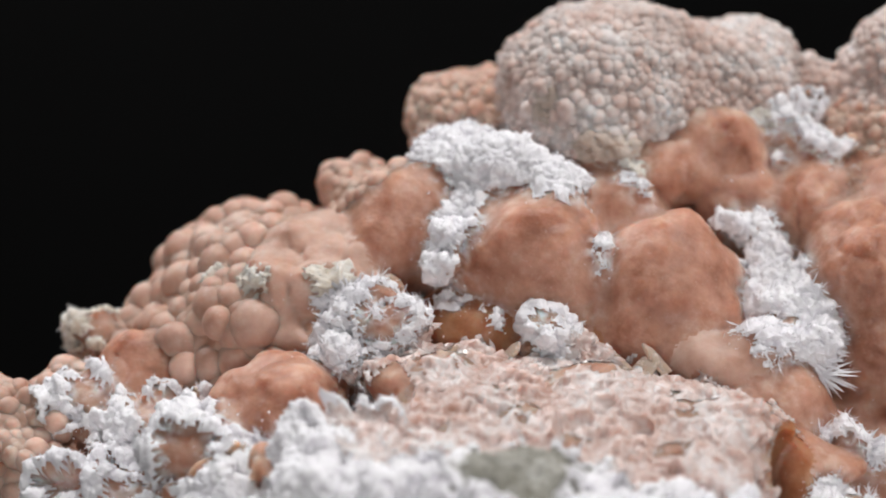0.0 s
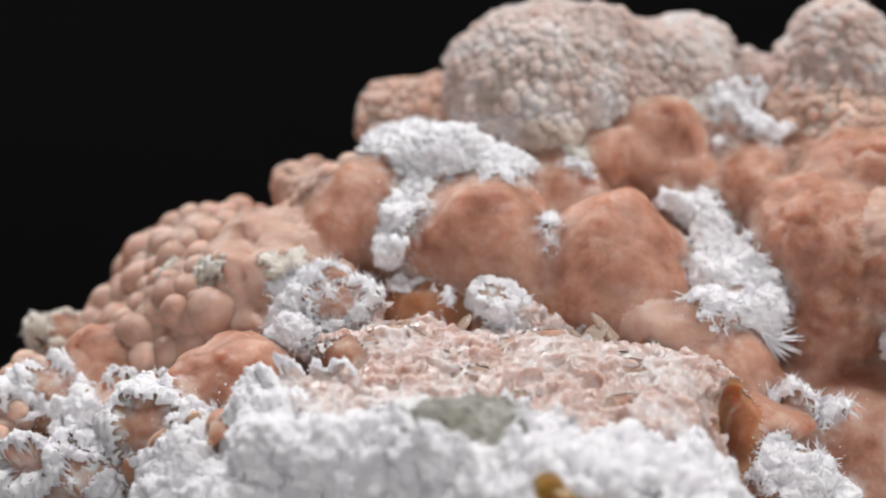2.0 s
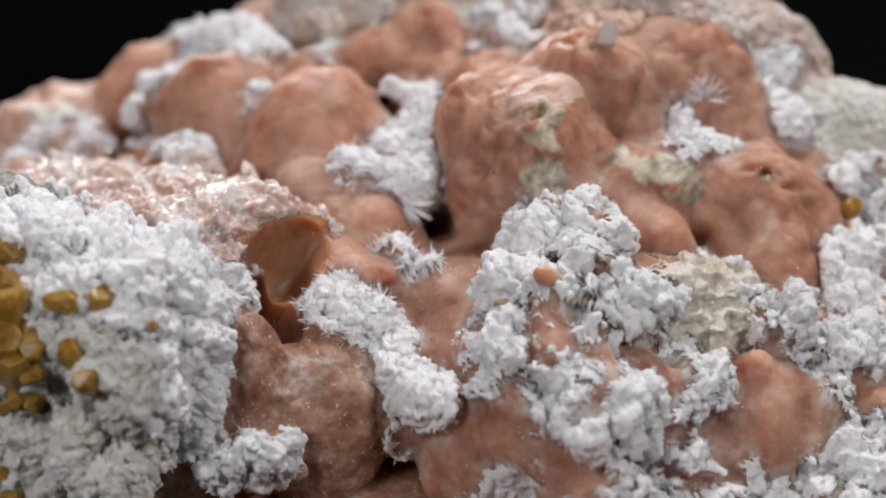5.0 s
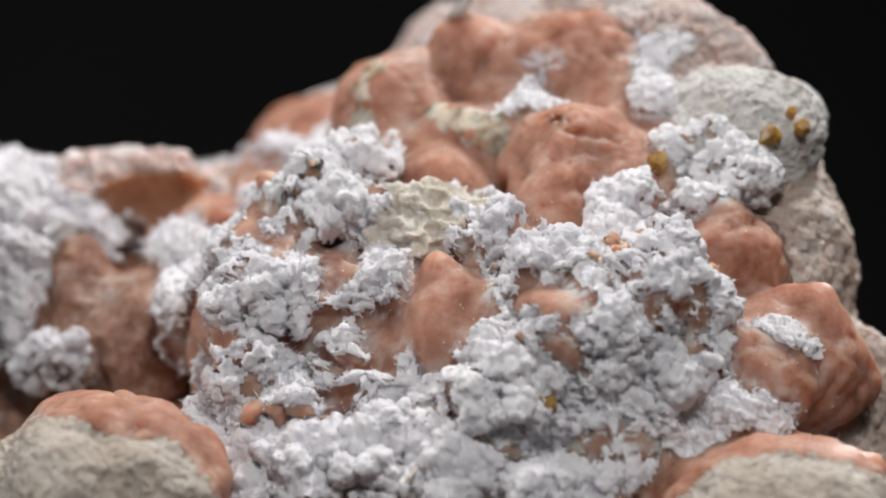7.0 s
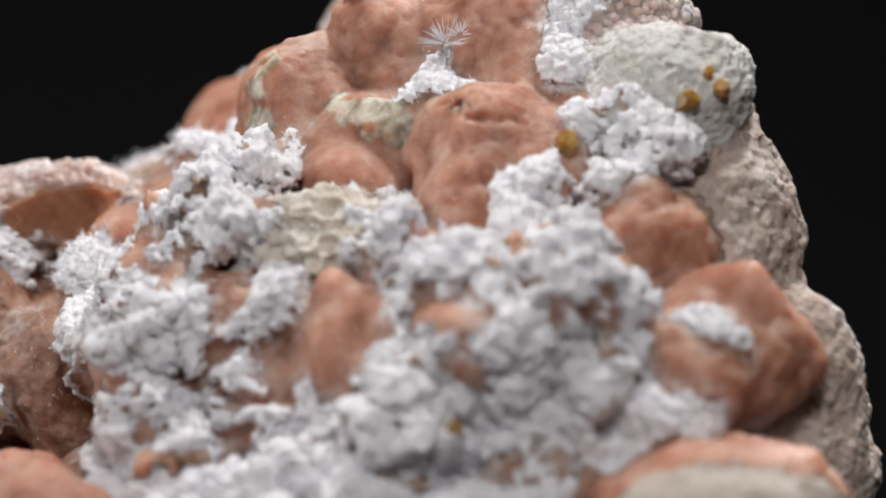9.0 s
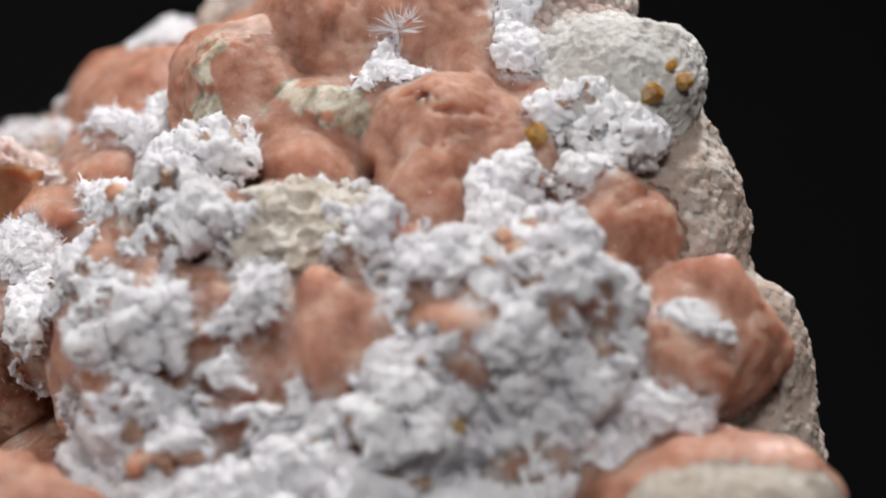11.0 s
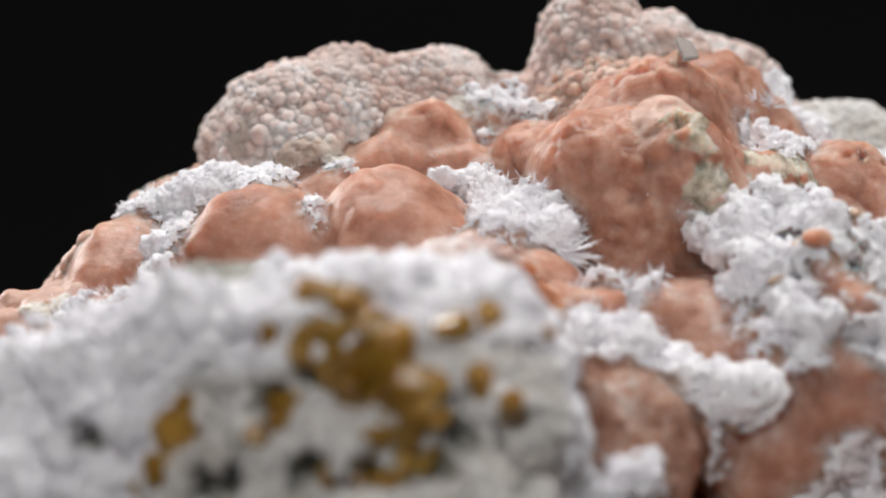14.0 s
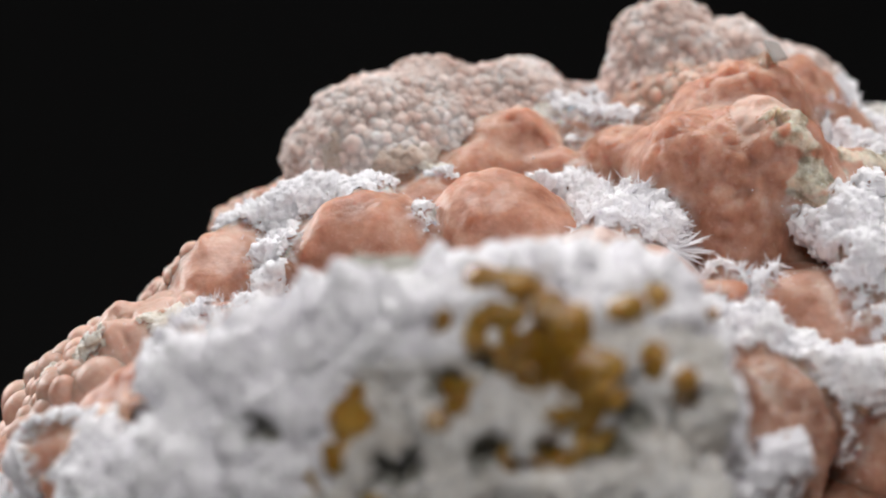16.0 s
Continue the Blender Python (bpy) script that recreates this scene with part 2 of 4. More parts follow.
def mesh_of(name, verts, faces, mat, smooth=True):
    """A mesh from points in centimetres and one table of faces, or several with different numbers of corners."""
    me = bpy.data.meshes.new(name)
    verts = np.asarray(verts, float) * CM
    tables = [np.asarray(f) for f in (faces if isinstance(faces, tuple) else (faces,))]
    corners = np.concatenate([np.full(len(f), f.shape[1]) for f in tables])
    loops = np.concatenate([f.ravel() for f in tables])
    me.vertices.add(len(verts))
    me.vertices.foreach_set("co", verts.ravel())
    me.loops.add(len(loops))
    me.loops.foreach_set("vertex_index", loops)
    me.polygons.add(len(corners))
    me.polygons.foreach_set("loop_start", np.cumsum(corners) - corners)
    me.polygons.foreach_set("use_smooth", np.full(len(corners), smooth))
    me.update(calc_edges=True)
    me.validate()
    me.materials.append(mat)
    return me


def part(name, me, parent, label=""):
    """One mesh object under a thing or a part."""
    ob = new(name, me)
    ob.parent = parent
    if label:
        tagged(ob, label)
    return ob


def normals_of(verts, faces):
    a, b, c = (verts[faces[:, k]] for k in range(3))
    n = np.cross(b - a, c - a)
    out = np.zeros_like(verts)
    for k in range(faces.shape[1]):
        np.add.at(out, faces[:, k], n)
    return out / np.maximum(np.linalg.norm(out, axis=1, keepdims=True), 1e-9)


def ball(subdivisions):
    bm = bmesh.new()
    bmesh.ops.create_icosphere(bm, subdivisions=subdivisions, radius=1)
    v = np.array([p.co[:] for p in bm.verts])
    f = np.array([[p.index for p in face.verts] for face in bm.faces])
    bm.free()
    return v, f


BALL1, BALL2, BALL3 = ball(1), ball(2), ball(3)


def cells(p, size, seed):
    """Distance to the nearest of scattered seeds, about one in a cube of that size, in units of it."""
    q = p / size + 500.0
    base = np.floor(q).astype(np.int64)
    best = np.full(len(p), 9.0)
    for dx in (-1, 0, 1):
        for dy in (-1, 0, 1):
            for dz in (-1, 0, 1):
                i = base + (dx, dy, dz)
                h = i[:, 0] * 73856093 ^ i[:, 1] * 19349663 ^ i[:, 2] * 83492791 ^ seed * 2654435761
                h = (h ^ (h >> 13)) * 1274126177 & 0xFFFFFFFF
                h = (h ^ (h >> 16)) * 2246822519 & 0xFFFFFFFF
                s = i + np.stack([(h & 0x3FF), (h >> 10) & 0x3FF, (h >> 20) & 0x3FF], 1) / 1023.0
                best = np.minimum(best, ((q - s) ** 2).sum(1))
    return np.sqrt(best)


specimen = tagged(new("mineral_specimen"), "pink botryoidal mineral specimen with white fibrous crusts on black cloth", "mineral specimen")
ZONES, STRAYS = [], []


def zone(name, mat, style, label, *forms):
    """A piece of the rock with a look of its own: ellipsoids (centre, radii) in centimetres that flow into their neighbours."""
    ZONES.append((name, mat, style, label, forms))


def relief(style, p):
    """How far the surface swells outwards, in centimetres, for each style of surface."""
    if style == "smooth":
        return 0.012 * (billow(p, 0.16, 3, 4, 0.6) - 0.4) + 0.05 * (value_noise(p, 0.6, 8) - 0.5)
    if style == "knobs":
        d = cells(p, 0.19, 2)
        return 0.055 * (np.sqrt(np.clip(1 - (d / 0.85) ** 2, 0, 1)) - 0.5) + 0.05 * (value_noise(p, 0.5, 9) - 0.5) + 0.008 * (billow(p, 0.1, 4, 2) - 0.4)
    if style == "lumpy":
        d, e, m = cells(p, 0.21, 2), cells(p, 0.11, 7), value_noise(p, 0.4, 31)
        return (0.048 * (np.sqrt(np.clip(1 - (d / 0.85) ** 2, 0, 1)) - 0.5) + 0.03 * np.clip(3 * m - 1, 0, 1) * (np.sqrt(np.clip(1 - (e / 0.85) ** 2, 0, 1)) - 0.5)
                + 0.022 * np.clip(4 * value_noise(p, 0.5, 32) - 1.4, 0, 1) * (dome(p, 0.085, 34) - 0.5) + 0.06 * (value_noise(p, 0.5, 9) - 0.5))
    if style == "fine":
        d = cells(p, 0.115, 5)
        return 0.035 * (np.sqrt(np.clip(1 - (d / 0.85) ** 2, 0, 1)) - 0.5) + 0.14 * (value_noise(p, 0.4, 10) - 0.5) + 0.03 * (value_noise(p, 0.09, 11) - 0.5)
    if style in ("snow", "bank", "drift"):
        d, e = cells(p, 0.22, 6), cells(p, 0.09, 7)
        lumps = np.sqrt(np.clip(1 - (d / 0.8) ** 2, 0, 1)) - 0.45
        grains = np.sqrt(np.clip(1 - (e / 0.8) ** 2, 0, 1)) - 0.45
        banks = 0.20 * (billow(p, 0.55, 12, 2) - 0.45) if style == "bank" else 0.0
        if style == "drift":
            return 0.05 * lumps + 0.035 * grains + 0.10 * (value_noise(p, 0.3, 13) - 0.5) + 0.05 * (value_noise(p, 0.1, 15) - 0.5)
        return 0.02 + banks + 0.19 * lumps + 0.05 * grains + 0.30 * (value_noise(p, 0.45, 13) - 0.5) + 0.07 * (value_noise(p, 0.13, 15) - 0.5) + 0.045 * (value_noise(p, 0.06, 14) - 0.5)
    if style == "crust":
        return 0.075 * (billow(p, 0.42, 15, 4, 0.6) - 0.42) + 0.03 * (np.abs(value_noise(p * (1, 1, 2.5), 0.12, 16) - 0.5)) + 0.035 * (value_noise(p, 0.06, 17) - 0.5)
    if style == "broken":
        return 0.10 * (np.round(value_noise(p, 0.35, 18) * 5) / 5 - 0.5) + 0.08 * (billow(p, 0.3, 19, 4, 0.6) - 0.42) + 0.03 * (value_noise(p, 0.06, 20) - 0.5)
    if style == "face":
        return 0.07 * (np.round(value_noise(p, 0.45, 28) * 4) / 4 - 0.5) + 0.05 * (value_noise(p, 0.22, 29) - 0.5) + 0.02 * (value_noise(p, 0.06, 20) - 0.5)
    if style == "ribs":
        return 0.022 * (np.abs(np.sin((p @ np.array((0.45, 0.35, -0.8))) * 38 + 6 * value_noise(p, 0.3, 22))) - 0.5) + 0.05 * (value_noise(p, 0.2, 23) - 0.5)
    return 0.14 * (billow(p, 0.5, 24, 4, 0.55) - 0.42) + 0.03 * (value_noise(p, 0.07, 25) - 0.5)


BODY = ("matrix", "pink_body", "pink_flank", "pink_lobe", "pink_ball", "plateau_pink", "orange_band", "orange_hollow", "merged_lobe", "pale_rim", "beige_fan", "beaded_patch", "ribbed_hollow", "ribbed_fan")
CREAMY = ("ribbed_hollow", "ribbed_fan")
RAGGED = {"snow": 0.32, "crust": 0.25, "broken": 0.16, "bank": 0.22, "drift": 0.26, "ribs": 0.36, "face": 0.14}
STEP = 0.026


def ridge(p, wave, seed):
    return 1 - 2 * np.abs(value_noise(p, wave, seed) - 0.5)


def dome(p, wave, seed):
    """Rounded grains of about that size, 0 between them and 1 on top."""
    return np.sqrt(np.clip(1 - (cells(p, wave, seed) / 0.85) ** 2, 0, 1))


def fine_relief(style, p):
    """Second, finer relief of the torn and fibrous surfaces, as shifts outwards and sideways."""
    q = p + 0.05 * np.stack([value_noise(p, 0.11, 30 + a) for a in range(3)], 1)
    if style in ("snow", "bank", "drift"):
        out = 0.05 * dome(q, 0.085, 33) + 0.03 * ridge(q * (1.0, 1.0, 1.7), 0.06, 34) + 0.032 * dome(q, 0.042, 35) + 0.012 * ridge(q, 0.022, 36) - 0.075
    elif style == "crust":
        out = 0.07 * ridge(q * (1.0, 1.4, 2.0), 0.26, 36) ** 3 + 0.022 * ridge(q * (1.6, 1.0, 1.0), 0.085, 37) ** 2 + 0.008 * ridge(q, 0.03, 38) - 0.05
    elif style == "ribs":
        out = 0.02 * ridge(q, 0.05, 39) - 0.01
    elif style == "fine":
        out = 0.032 * dome(p, 0.075, 47) + 0.012 * dome(q, 0.04, 48) - 0.03
    else:
        out = 0.022 * ridge(q, 0.07, 45) + 0.012 * ridge(q, 0.03, 46) - 0.02
    side = np.stack([value_noise(p, 0.05, 41 + a) for a in range(3)], 1) - 0.5
    return out, side * (0.035 if style in ("snow", "bank", "drift") else 0.025)


def refine(v, n, q):
    """Each quad parted in four. Returns points, normals, quads and which points lie on the rim."""
    pairs = np.sort(np.stack([q, np.roll(q, -1, 1)], 2).reshape(-1, 2), 1)
    edges, back, count = np.unique(pairs, axis=0, return_inverse=True, return_counts=True)
    back = back.reshape(-1, 4) + len(v)
    centre = np.arange(len(q)) + len(v) + len(edges)
    pts = np.concatenate([v, v[edges].mean(1), v[q].mean(1)])
    nor = np.concatenate([n, n[edges].mean(1), n[q].mean(1)])
    nor /= np.maximum(np.linalg.norm(nor, axis=1, keepdims=True), 1e-9)
    rim = np.zeros(len(pts), bool)
    rim[edges[count == 1].ravel()] = True
    rim[len(v) + np.flatnonzero(count == 1)] = True
    quads = np.concatenate([np.stack([q[:, k], back[:, k], centre, back[:, k - 1]], 1) for k in range(4)])
    return pts, nor, quads, rim


def needles(roots, ways, length, width, curve=0.15):
    """Thin tapered blades: one for each root, along its way."""
    n = len(roots)
    ways = ways / np.linalg.norm(ways, axis=1, keepdims=True)
    side = np.cross(ways, rng.normal(0, 1, (n, 3)))
    side /= np.maximum(np.linalg.norm(side, axis=1, keepdims=True), 1e-6)
    other = np.cross(ways, side)
    ln = length * rng.uniform(0.4, 1.3, (n, 1))
    w = width * rng.uniform(0.5, 1.6, (n, 1))
    bend = side * ln * rng.normal(0, curve, (n, 1))
    mid = roots + ways * ln * 0.6 + bend * 0.4
    rows = [roots + side * w * 0.7, roots - side * w * 0.7, roots + other * w * 0.3, mid + side * w, mid - side * w, mid + other * w * 0.35, roots + ways * ln + bend]
    v = np.stack(rows, 1).reshape(-1, 3)
    tri = np.array([[0, 2, 5], [0, 5, 3], [2, 1, 4], [2, 4, 5], [1, 0, 3], [1, 3, 4], [3, 5, 6], [5, 4, 6], [4, 3, 6]])
    f = (np.arange(n)[:, None, None] * 7 + tri[None]).reshape(-1, 3)
    return v, f


def rosettes(p, n, spacing, blades, length, width, spread=0.75, lean=None):
    """Little bunches of blades on a patch of surface, spaced at random."""
    if not len(p):
        return None
    k = rng.permutation(len(p))
    keep, taken = [], set()
    for i in k:
        key = tuple(np.floor(p[i] / spacing).astype(int))
        if key not in taken:
            taken.add(key)
            keep.append(i)
    keep = np.array(keep)
    count = rng.integers(max(1, blades // 2), blades + 1, len(keep))
    idx = np.repeat(keep, count)
    size = np.repeat(rng.uniform(0.5, 1.3, len(keep)), count)[:, None]
    axis = np.repeat(n[keep] + rng.normal(0, 0.45, (len(keep), 3)), count, 0)
    if lean is not None:
        axis = axis + np.array(lean, float)
    ways = axis / np.linalg.norm(axis, axis=1, keepdims=True) + rng.normal(0, spread, (len(idx), 3))
    return needles(p[idx] - n[idx] * length * 0.25, ways, length * size, width * size)


def crumbs(p, n, spacing, size, flat=0.6, seed=80):
    """Small irregular grains heaped over a patch of surface."""
    k, keep, taken = rng.permutation(len(p)), [], set()
    for i in k:
        key = tuple(np.floor(p[i] / spacing).astype(int))
        if key not in taken:
            taken.add(key)
            keep.append(i)
    keep = np.array(keep)
    heap = value_noise(p[keep], 0.22, seed)
    keep, heap = keep[heap > 0.3], heap[heap > 0.3]
    m = len(keep)
    bv, bf = BALL1
    turn = np.linalg.qr(rng.normal(0, 1, (m, 3, 3)))[0]
    axes = size * rng.uniform(0.45, 1.3, (m, 3)) * (0.5 + heap)[:, None]
    axes[:, 2] *= flat
    v = np.einsum("mij,mkj->mki", turn, bv[None] * axes[:, None, :] * rng.uniform(0.8, 1.2, (m, len(bv), 1)))
    v = v + (p[keep] + n[keep] * (size * rng.uniform(-0.3, 0.5, (m, 1))))[:, None, :]
    f = (np.arange(m)[:, None, None] * len(bv) + bf[None]).reshape(-1, 3)
    return v.reshape(-1, 3), f


BEAD_MESHES = {}


def bead_meshes(mat):
    if mat.name not in BEAD_MESHES:
        made = []
        for k in range(4):
            v, f = BALL3 if mat is BEAD else BALL2
            p = v * (1 + 0.12 * (value_noise(v * 2 + 7 * k, 1.2, k) - 0.5))[:, None]
            made.append(mesh_of("bead", p, f, mat))
        BEAD_MESHES[mat.name] = made
    return BEAD_MESHES[mat.name]


def beads_on(top, p, n, bead, mat, facing=(0, -0.6, 0.8), least=-0.3, cap=300, sink=0.6):
    """Rounded beads crowded over a patch of surface, each a piece of its own."""
    way = np.array(facing, float) / np.linalg.norm(facing)
    sel = n @ way > least
    p, n = p[sel], n[sel]
    order, grid, got = rng.permutation(len(p)), {}, []
    swelling = (0.75 + 0.5 * value_noise(p, 0.3, 90)) if bead > 0.066 else (0.55 + 0.85 * value_noise(p, 0.28, 90))
    cell = bead * 1.6
    for i in order:
        gap = bead * 1.12 * swelling[i]
        key = tuple(np.floor(p[i] / cell).astype(int))
        near = [q for dx in (-1, 0, 1) for dy in (-1, 0, 1) for dz in (-1, 0, 1) for q in grid.get((key[0] + dx, key[1] + dy, key[2] + dz), ())]
        if all(((p[i] - p[q]) ** 2).sum() > gap * gap for q in near):
            grid.setdefault(key, []).append(i)
            got.append(i)
    got = sorted(got, key=lambda i: -(n[i] @ way))
    meshes, rest_v, rest_f, base = bead_meshes(mat), [], [], 0
    for k, i in enumerate(got):
        s = bead * float(np.clip(rng.normal(1.0, 0.15), 0.65, 1.4)) * swelling[i]
        c = p[i] - n[i] * s * ((sink + rng.normal(0, 0.2)) if bead > 0.066 else (0.66 + rng.normal(0, 0.12)))
        m = Matrix.Translation((c * CM).tolist()) @ Euler(rng.uniform(0, 6, 3).tolist()).to_matrix().to_4x4() @ Matrix.Diagonal((s * rng.uniform(0.9, 1.15), s * rng.uniform(0.9, 1.15), s, 1))
        if k < cap:
            part("bead", meshes[k % 4], top).matrix_basis = m
        else:
            rest_v.append(BALL2[0] * s + c)
            rest_f.append(BALL2[1] + base)
            base += len(BALL2[0])
    if rest_v:
        tagged(part("bead_rest", mesh_of("bead_rest", np.concatenate(rest_v), np.concatenate(rest_f), mat), top), kind="stuff")


def grow_rock():
    """The whole rock as one flowing surface, parted where its pieces meet. Returns each piece with its points and normals."""
    forms, owner, swollen, swollen_owner, shape_rng = [], [], [], [], np.random.default_rng(21)
    inner = next(k for k, z in enumerate(ZONES) if z[0] == "pink_body")
    for k, (_, _, style, _, some) in enumerate(ZONES):
        for c, r in some:
            forms.append((c, r))
            owner.append(k)
            if style == "snow":
                forms.append((c, tuple(max(0.6 * a, a - 0.045) for a in r)))
                owner.append(inner)
            if style in ("smooth", "knobs", "lumpy") and 0.2 < min(r) and max(r) < 1.4:
                ways = shape_rng.normal(0, 1, (6 + int(60 * min(r) * max(r)), 3))
                ways /= np.linalg.norm(ways, axis=1, keepdims=True)
                for j, way in enumerate(ways):
                    s = shape_rng.uniform(0.36, 0.52) * np.array(r) if j < 6 else shape_rng.uniform(0.07, 0.19) * np.ones(3)
                    swollen.append((tuple(np.array(c) + way * (np.array(r) * (0.995 if j < 6 else 1.03) + 0.02 - s)), tuple(s)))
                    swollen_owner.append(k)
    lo, hi = np.array((-8.4, -4.6, -3.4)), np.array((5.2, 4.9, 2.5))
    shape = tuple(int(x) for x in np.ceil((hi - lo) / STEP) + 1)
    field = field_of(forms, lo, shape, STEP, 0.2)
    field = field_of(swollen, lo, shape, STEP, 0.08, field)
    forms, owner = forms + swollen, owner + swollen_owner
    for c, r, _ in HOLLOWS:
        span = [slice(max(0, int((c[k] - r[k] - 0.1 - lo[k]) / STEP)), int((c[k] + r[k] + 0.1 - lo[k]) / STEP) + 2) for k in range(3)]
        x, y, z = np.meshgrid(*[(lo[k] + STEP * np.arange(shape[k])[span[k]] - c[k]) / r[k] for k in range(3)], indexing="ij", sparse=True)
        cut = (np.sqrt(x * x + y * y + z * z) - 1) * min(r)
        field[tuple(span)] = np.maximum(field[tuple(span)], -cut)
    v, q = skin(field, lo, STEP)
    del field
    n = normals_of(v, q)
    wobble = {s: value_noise(v, 0.30, 50 + k) - (0.52 if s == "snow" else 0.66 if s == "bank" else 0.56) + 0.6 * (value_noise(v, 0.12, 40 + k) - 0.5) + 0.35 * (value_noise(v, 0.05, 60 + k) - 0.5) for k, s in enumerate(RAGGED)}
    best, label = np.full(len(v), 9.0), np.zeros(len(v), np.int64)
    for (c, r), k in zip(forms, owner):
        c, r = np.array(c), np.array(r)
        near = np.flatnonzero((np.abs(v - c) < r + 0.4).all(1))
        d = v[near] - c
        k0 = np.linalg.norm(d / r, axis=1)
        e = k0 * (k0 - 1) / np.maximum(np.linalg.norm(d / r**2, axis=1), 1e-4)
        style = ZONES[k][2]
        if style in RAGGED:
            e = e + RAGGED[style] * wobble[style][near]
        win = e < best[near]
        best[near[win]] = e[win]
        label[near[win]] = k
    for c, r, name in HOLLOWS:
        inside = np.linalg.norm((v - np.array(c)) / np.array(r), axis=1) < 1.1 + 0.3 * wobble["snow"]
        if name:
            label[inside] = next(k for k, z in enumerate(ZONES) if z[0] == name)
    swell = np.zeros(len(v))
    for wave, size in ((0.75, 0.22), (0.28, 0.09)):
        v = v + size * (np.stack([value_noise(v, wave, 70 + a) for a in range(3)], 1) - 0.5)
    for style in {z[2] for z in ZONES}:
        mine = np.isin(label, [k for k, z in enumerate(ZONES) if z[2] == style])
        swell[mine] = relief(style, v[mine])
    for _ in range(2):
        tot, cnt = swell.copy(), np.ones(len(v))
        for a in range(4):
            np.add.at(tot, q[:, a], swell[q[:, (a + 1) % 4]])
            np.add.at(cnt, q[:, a], 1)
        edge = np.zeros(len(v), bool)
        mixed = (label[q] != label[q][:, :1]).any(1)
        edge[q[mixed].ravel()] = True
        swell[edge] = (tot / cnt)[edge]
    v = v + n * swell[:, None]
    n = normals_of(v, q)
    made = {}
    snowy = np.isin(label, [k for k, z in enumerate(ZONES) if z[1] is WHITE])
    reach, chance = snowy.copy(), np.zeros(len(v))
    for step in range(9):
        grown = reach.copy()
        for a in range(4):
            grown[q[reach[q[:, a - 1]], a]] = True
            grown[q[reach[q[:, (a + 1) % 4]], a]] = True
        chance[grown & ~reach] = 0.22 * 0.60**step
        reach = grown
    chance *= np.clip(2.6 * value_noise(v, 0.2, 95) - 0.6, 0, 1)
    pick = rng.random(len(v)) < chance
    STRAYS.append((v[pick], n[pick]))
    film = np.where(chance > 0, (chance / 0.22) ** 0.7, 0) * np.clip(3.4 * value_noise(v, 0.045, 98) - 1.2, 0, 0.9)
    pinkish = np.isin(label, [k for k, z in enumerate(ZONES) if z[1] in (PINK, BEAD, BEDDING, DUSTY, ORANGE, MATRIX)])
    pick = pinkish & (rng.random(len(v)) < 0.012 * np.clip(3.2 * value_noise(v, 0.5, 96) - 1.3, 0, 1) * np.clip(3 * value_noise(v, 0.12, 97) - 1, 0, 1))
    STRAYS.append((v[pick], n[pick]))
    face = label[q[:, 0]]
    slots = [PINK, ORANGE, MATRIX, BEAD]
    body = [k for k, z in enumerate(ZONES) if z[1] in slots and z[0] in BODY]
    ring = np.where(np.isin(label, body), 0, 99)
    for step in range(1, 15):
        near = q[(ring[q] < step).any(1)].ravel()
        ring[near] = np.minimum(ring[near], step)
    mine = (ring[q] < 15).all(1)
    used, back = np.unique(q[mine], return_inverse=True)
    sunk = v - n * np.minimum(0.011 * ring, 0.10)[:, None]
    me = mesh_of("pink_mass", sunk[used], back.reshape(-1, 4), PINK)
    for mat in slots[1:]:
        me.materials.append(mat)
    slot = np.array([slots.index(z[1]) if k in body else 0 for k, z in enumerate(ZONES)])
    me.polygons.foreach_set("material_index", slot[face[mine]])
    stain = np.isin(label, [k for k, z in enumerate(ZONES) if z[0] in CREAMY]).astype(float) * np.clip(3 * value_noise(v, 0.11, 92) - 0.6, 0, 1) + 0.3 * (value_noise(v, 0.06, 93) - 0.5)
    for _ in range(3):
        tot, cnt = stain.copy(), np.ones(len(v))
        np.add.at(tot, q.ravel(), stain[q].mean(1).repeat(4))
        np.add.at(cnt, q.ravel(), 1)
        stain = tot / cnt
    me.attributes.new("cream", "FLOAT", "POINT").data.foreach_set("value", stain[used].astype(np.float32))
    me.attributes.new("frost", "FLOAT", "POINT").data.foreach_set("value", film[used].astype(np.float32))
    part("pink_mass", me, specimen, "smooth translucent pink lobes grown into one mass")
    for k, (name, mat, style, text, _) in enumerate(ZONES):
        mine = q[face == k]
        if k in body:
            continue
        for patch in pieces_of(mine):
            made.setdefault(name + "|" + text, []).append(rock_piece(name, mat, style, text, v, n, patch) + (k,))
    return made


def pieces_of(q):
    """Parts a table of quads into its connected patches; crumbs stay with the largest patch."""
    if not len(q):
        return []
    used, back = np.unique(q, return_inverse=True)
    back = back.reshape(-1, 4)
    root = np.arange(len(used))
    while True:
        low = root[back].min(1)
        fresh = root.copy()
        np.minimum.at(fresh, back.ravel(), low.repeat(4))
        fresh = fresh[fresh]
        if (fresh == root).all():
            break
        root = fresh
    mark = root[back[:, 0]]
    names, count = np.unique(mark, return_counts=True)
    big = [m for m, c in zip(names, count) if c > 0]
    main = names[count.argmax()]
    return [q[(mark == main) | ~np.isin(mark, big)]] + [q[mark == m] for m in big if m != main]


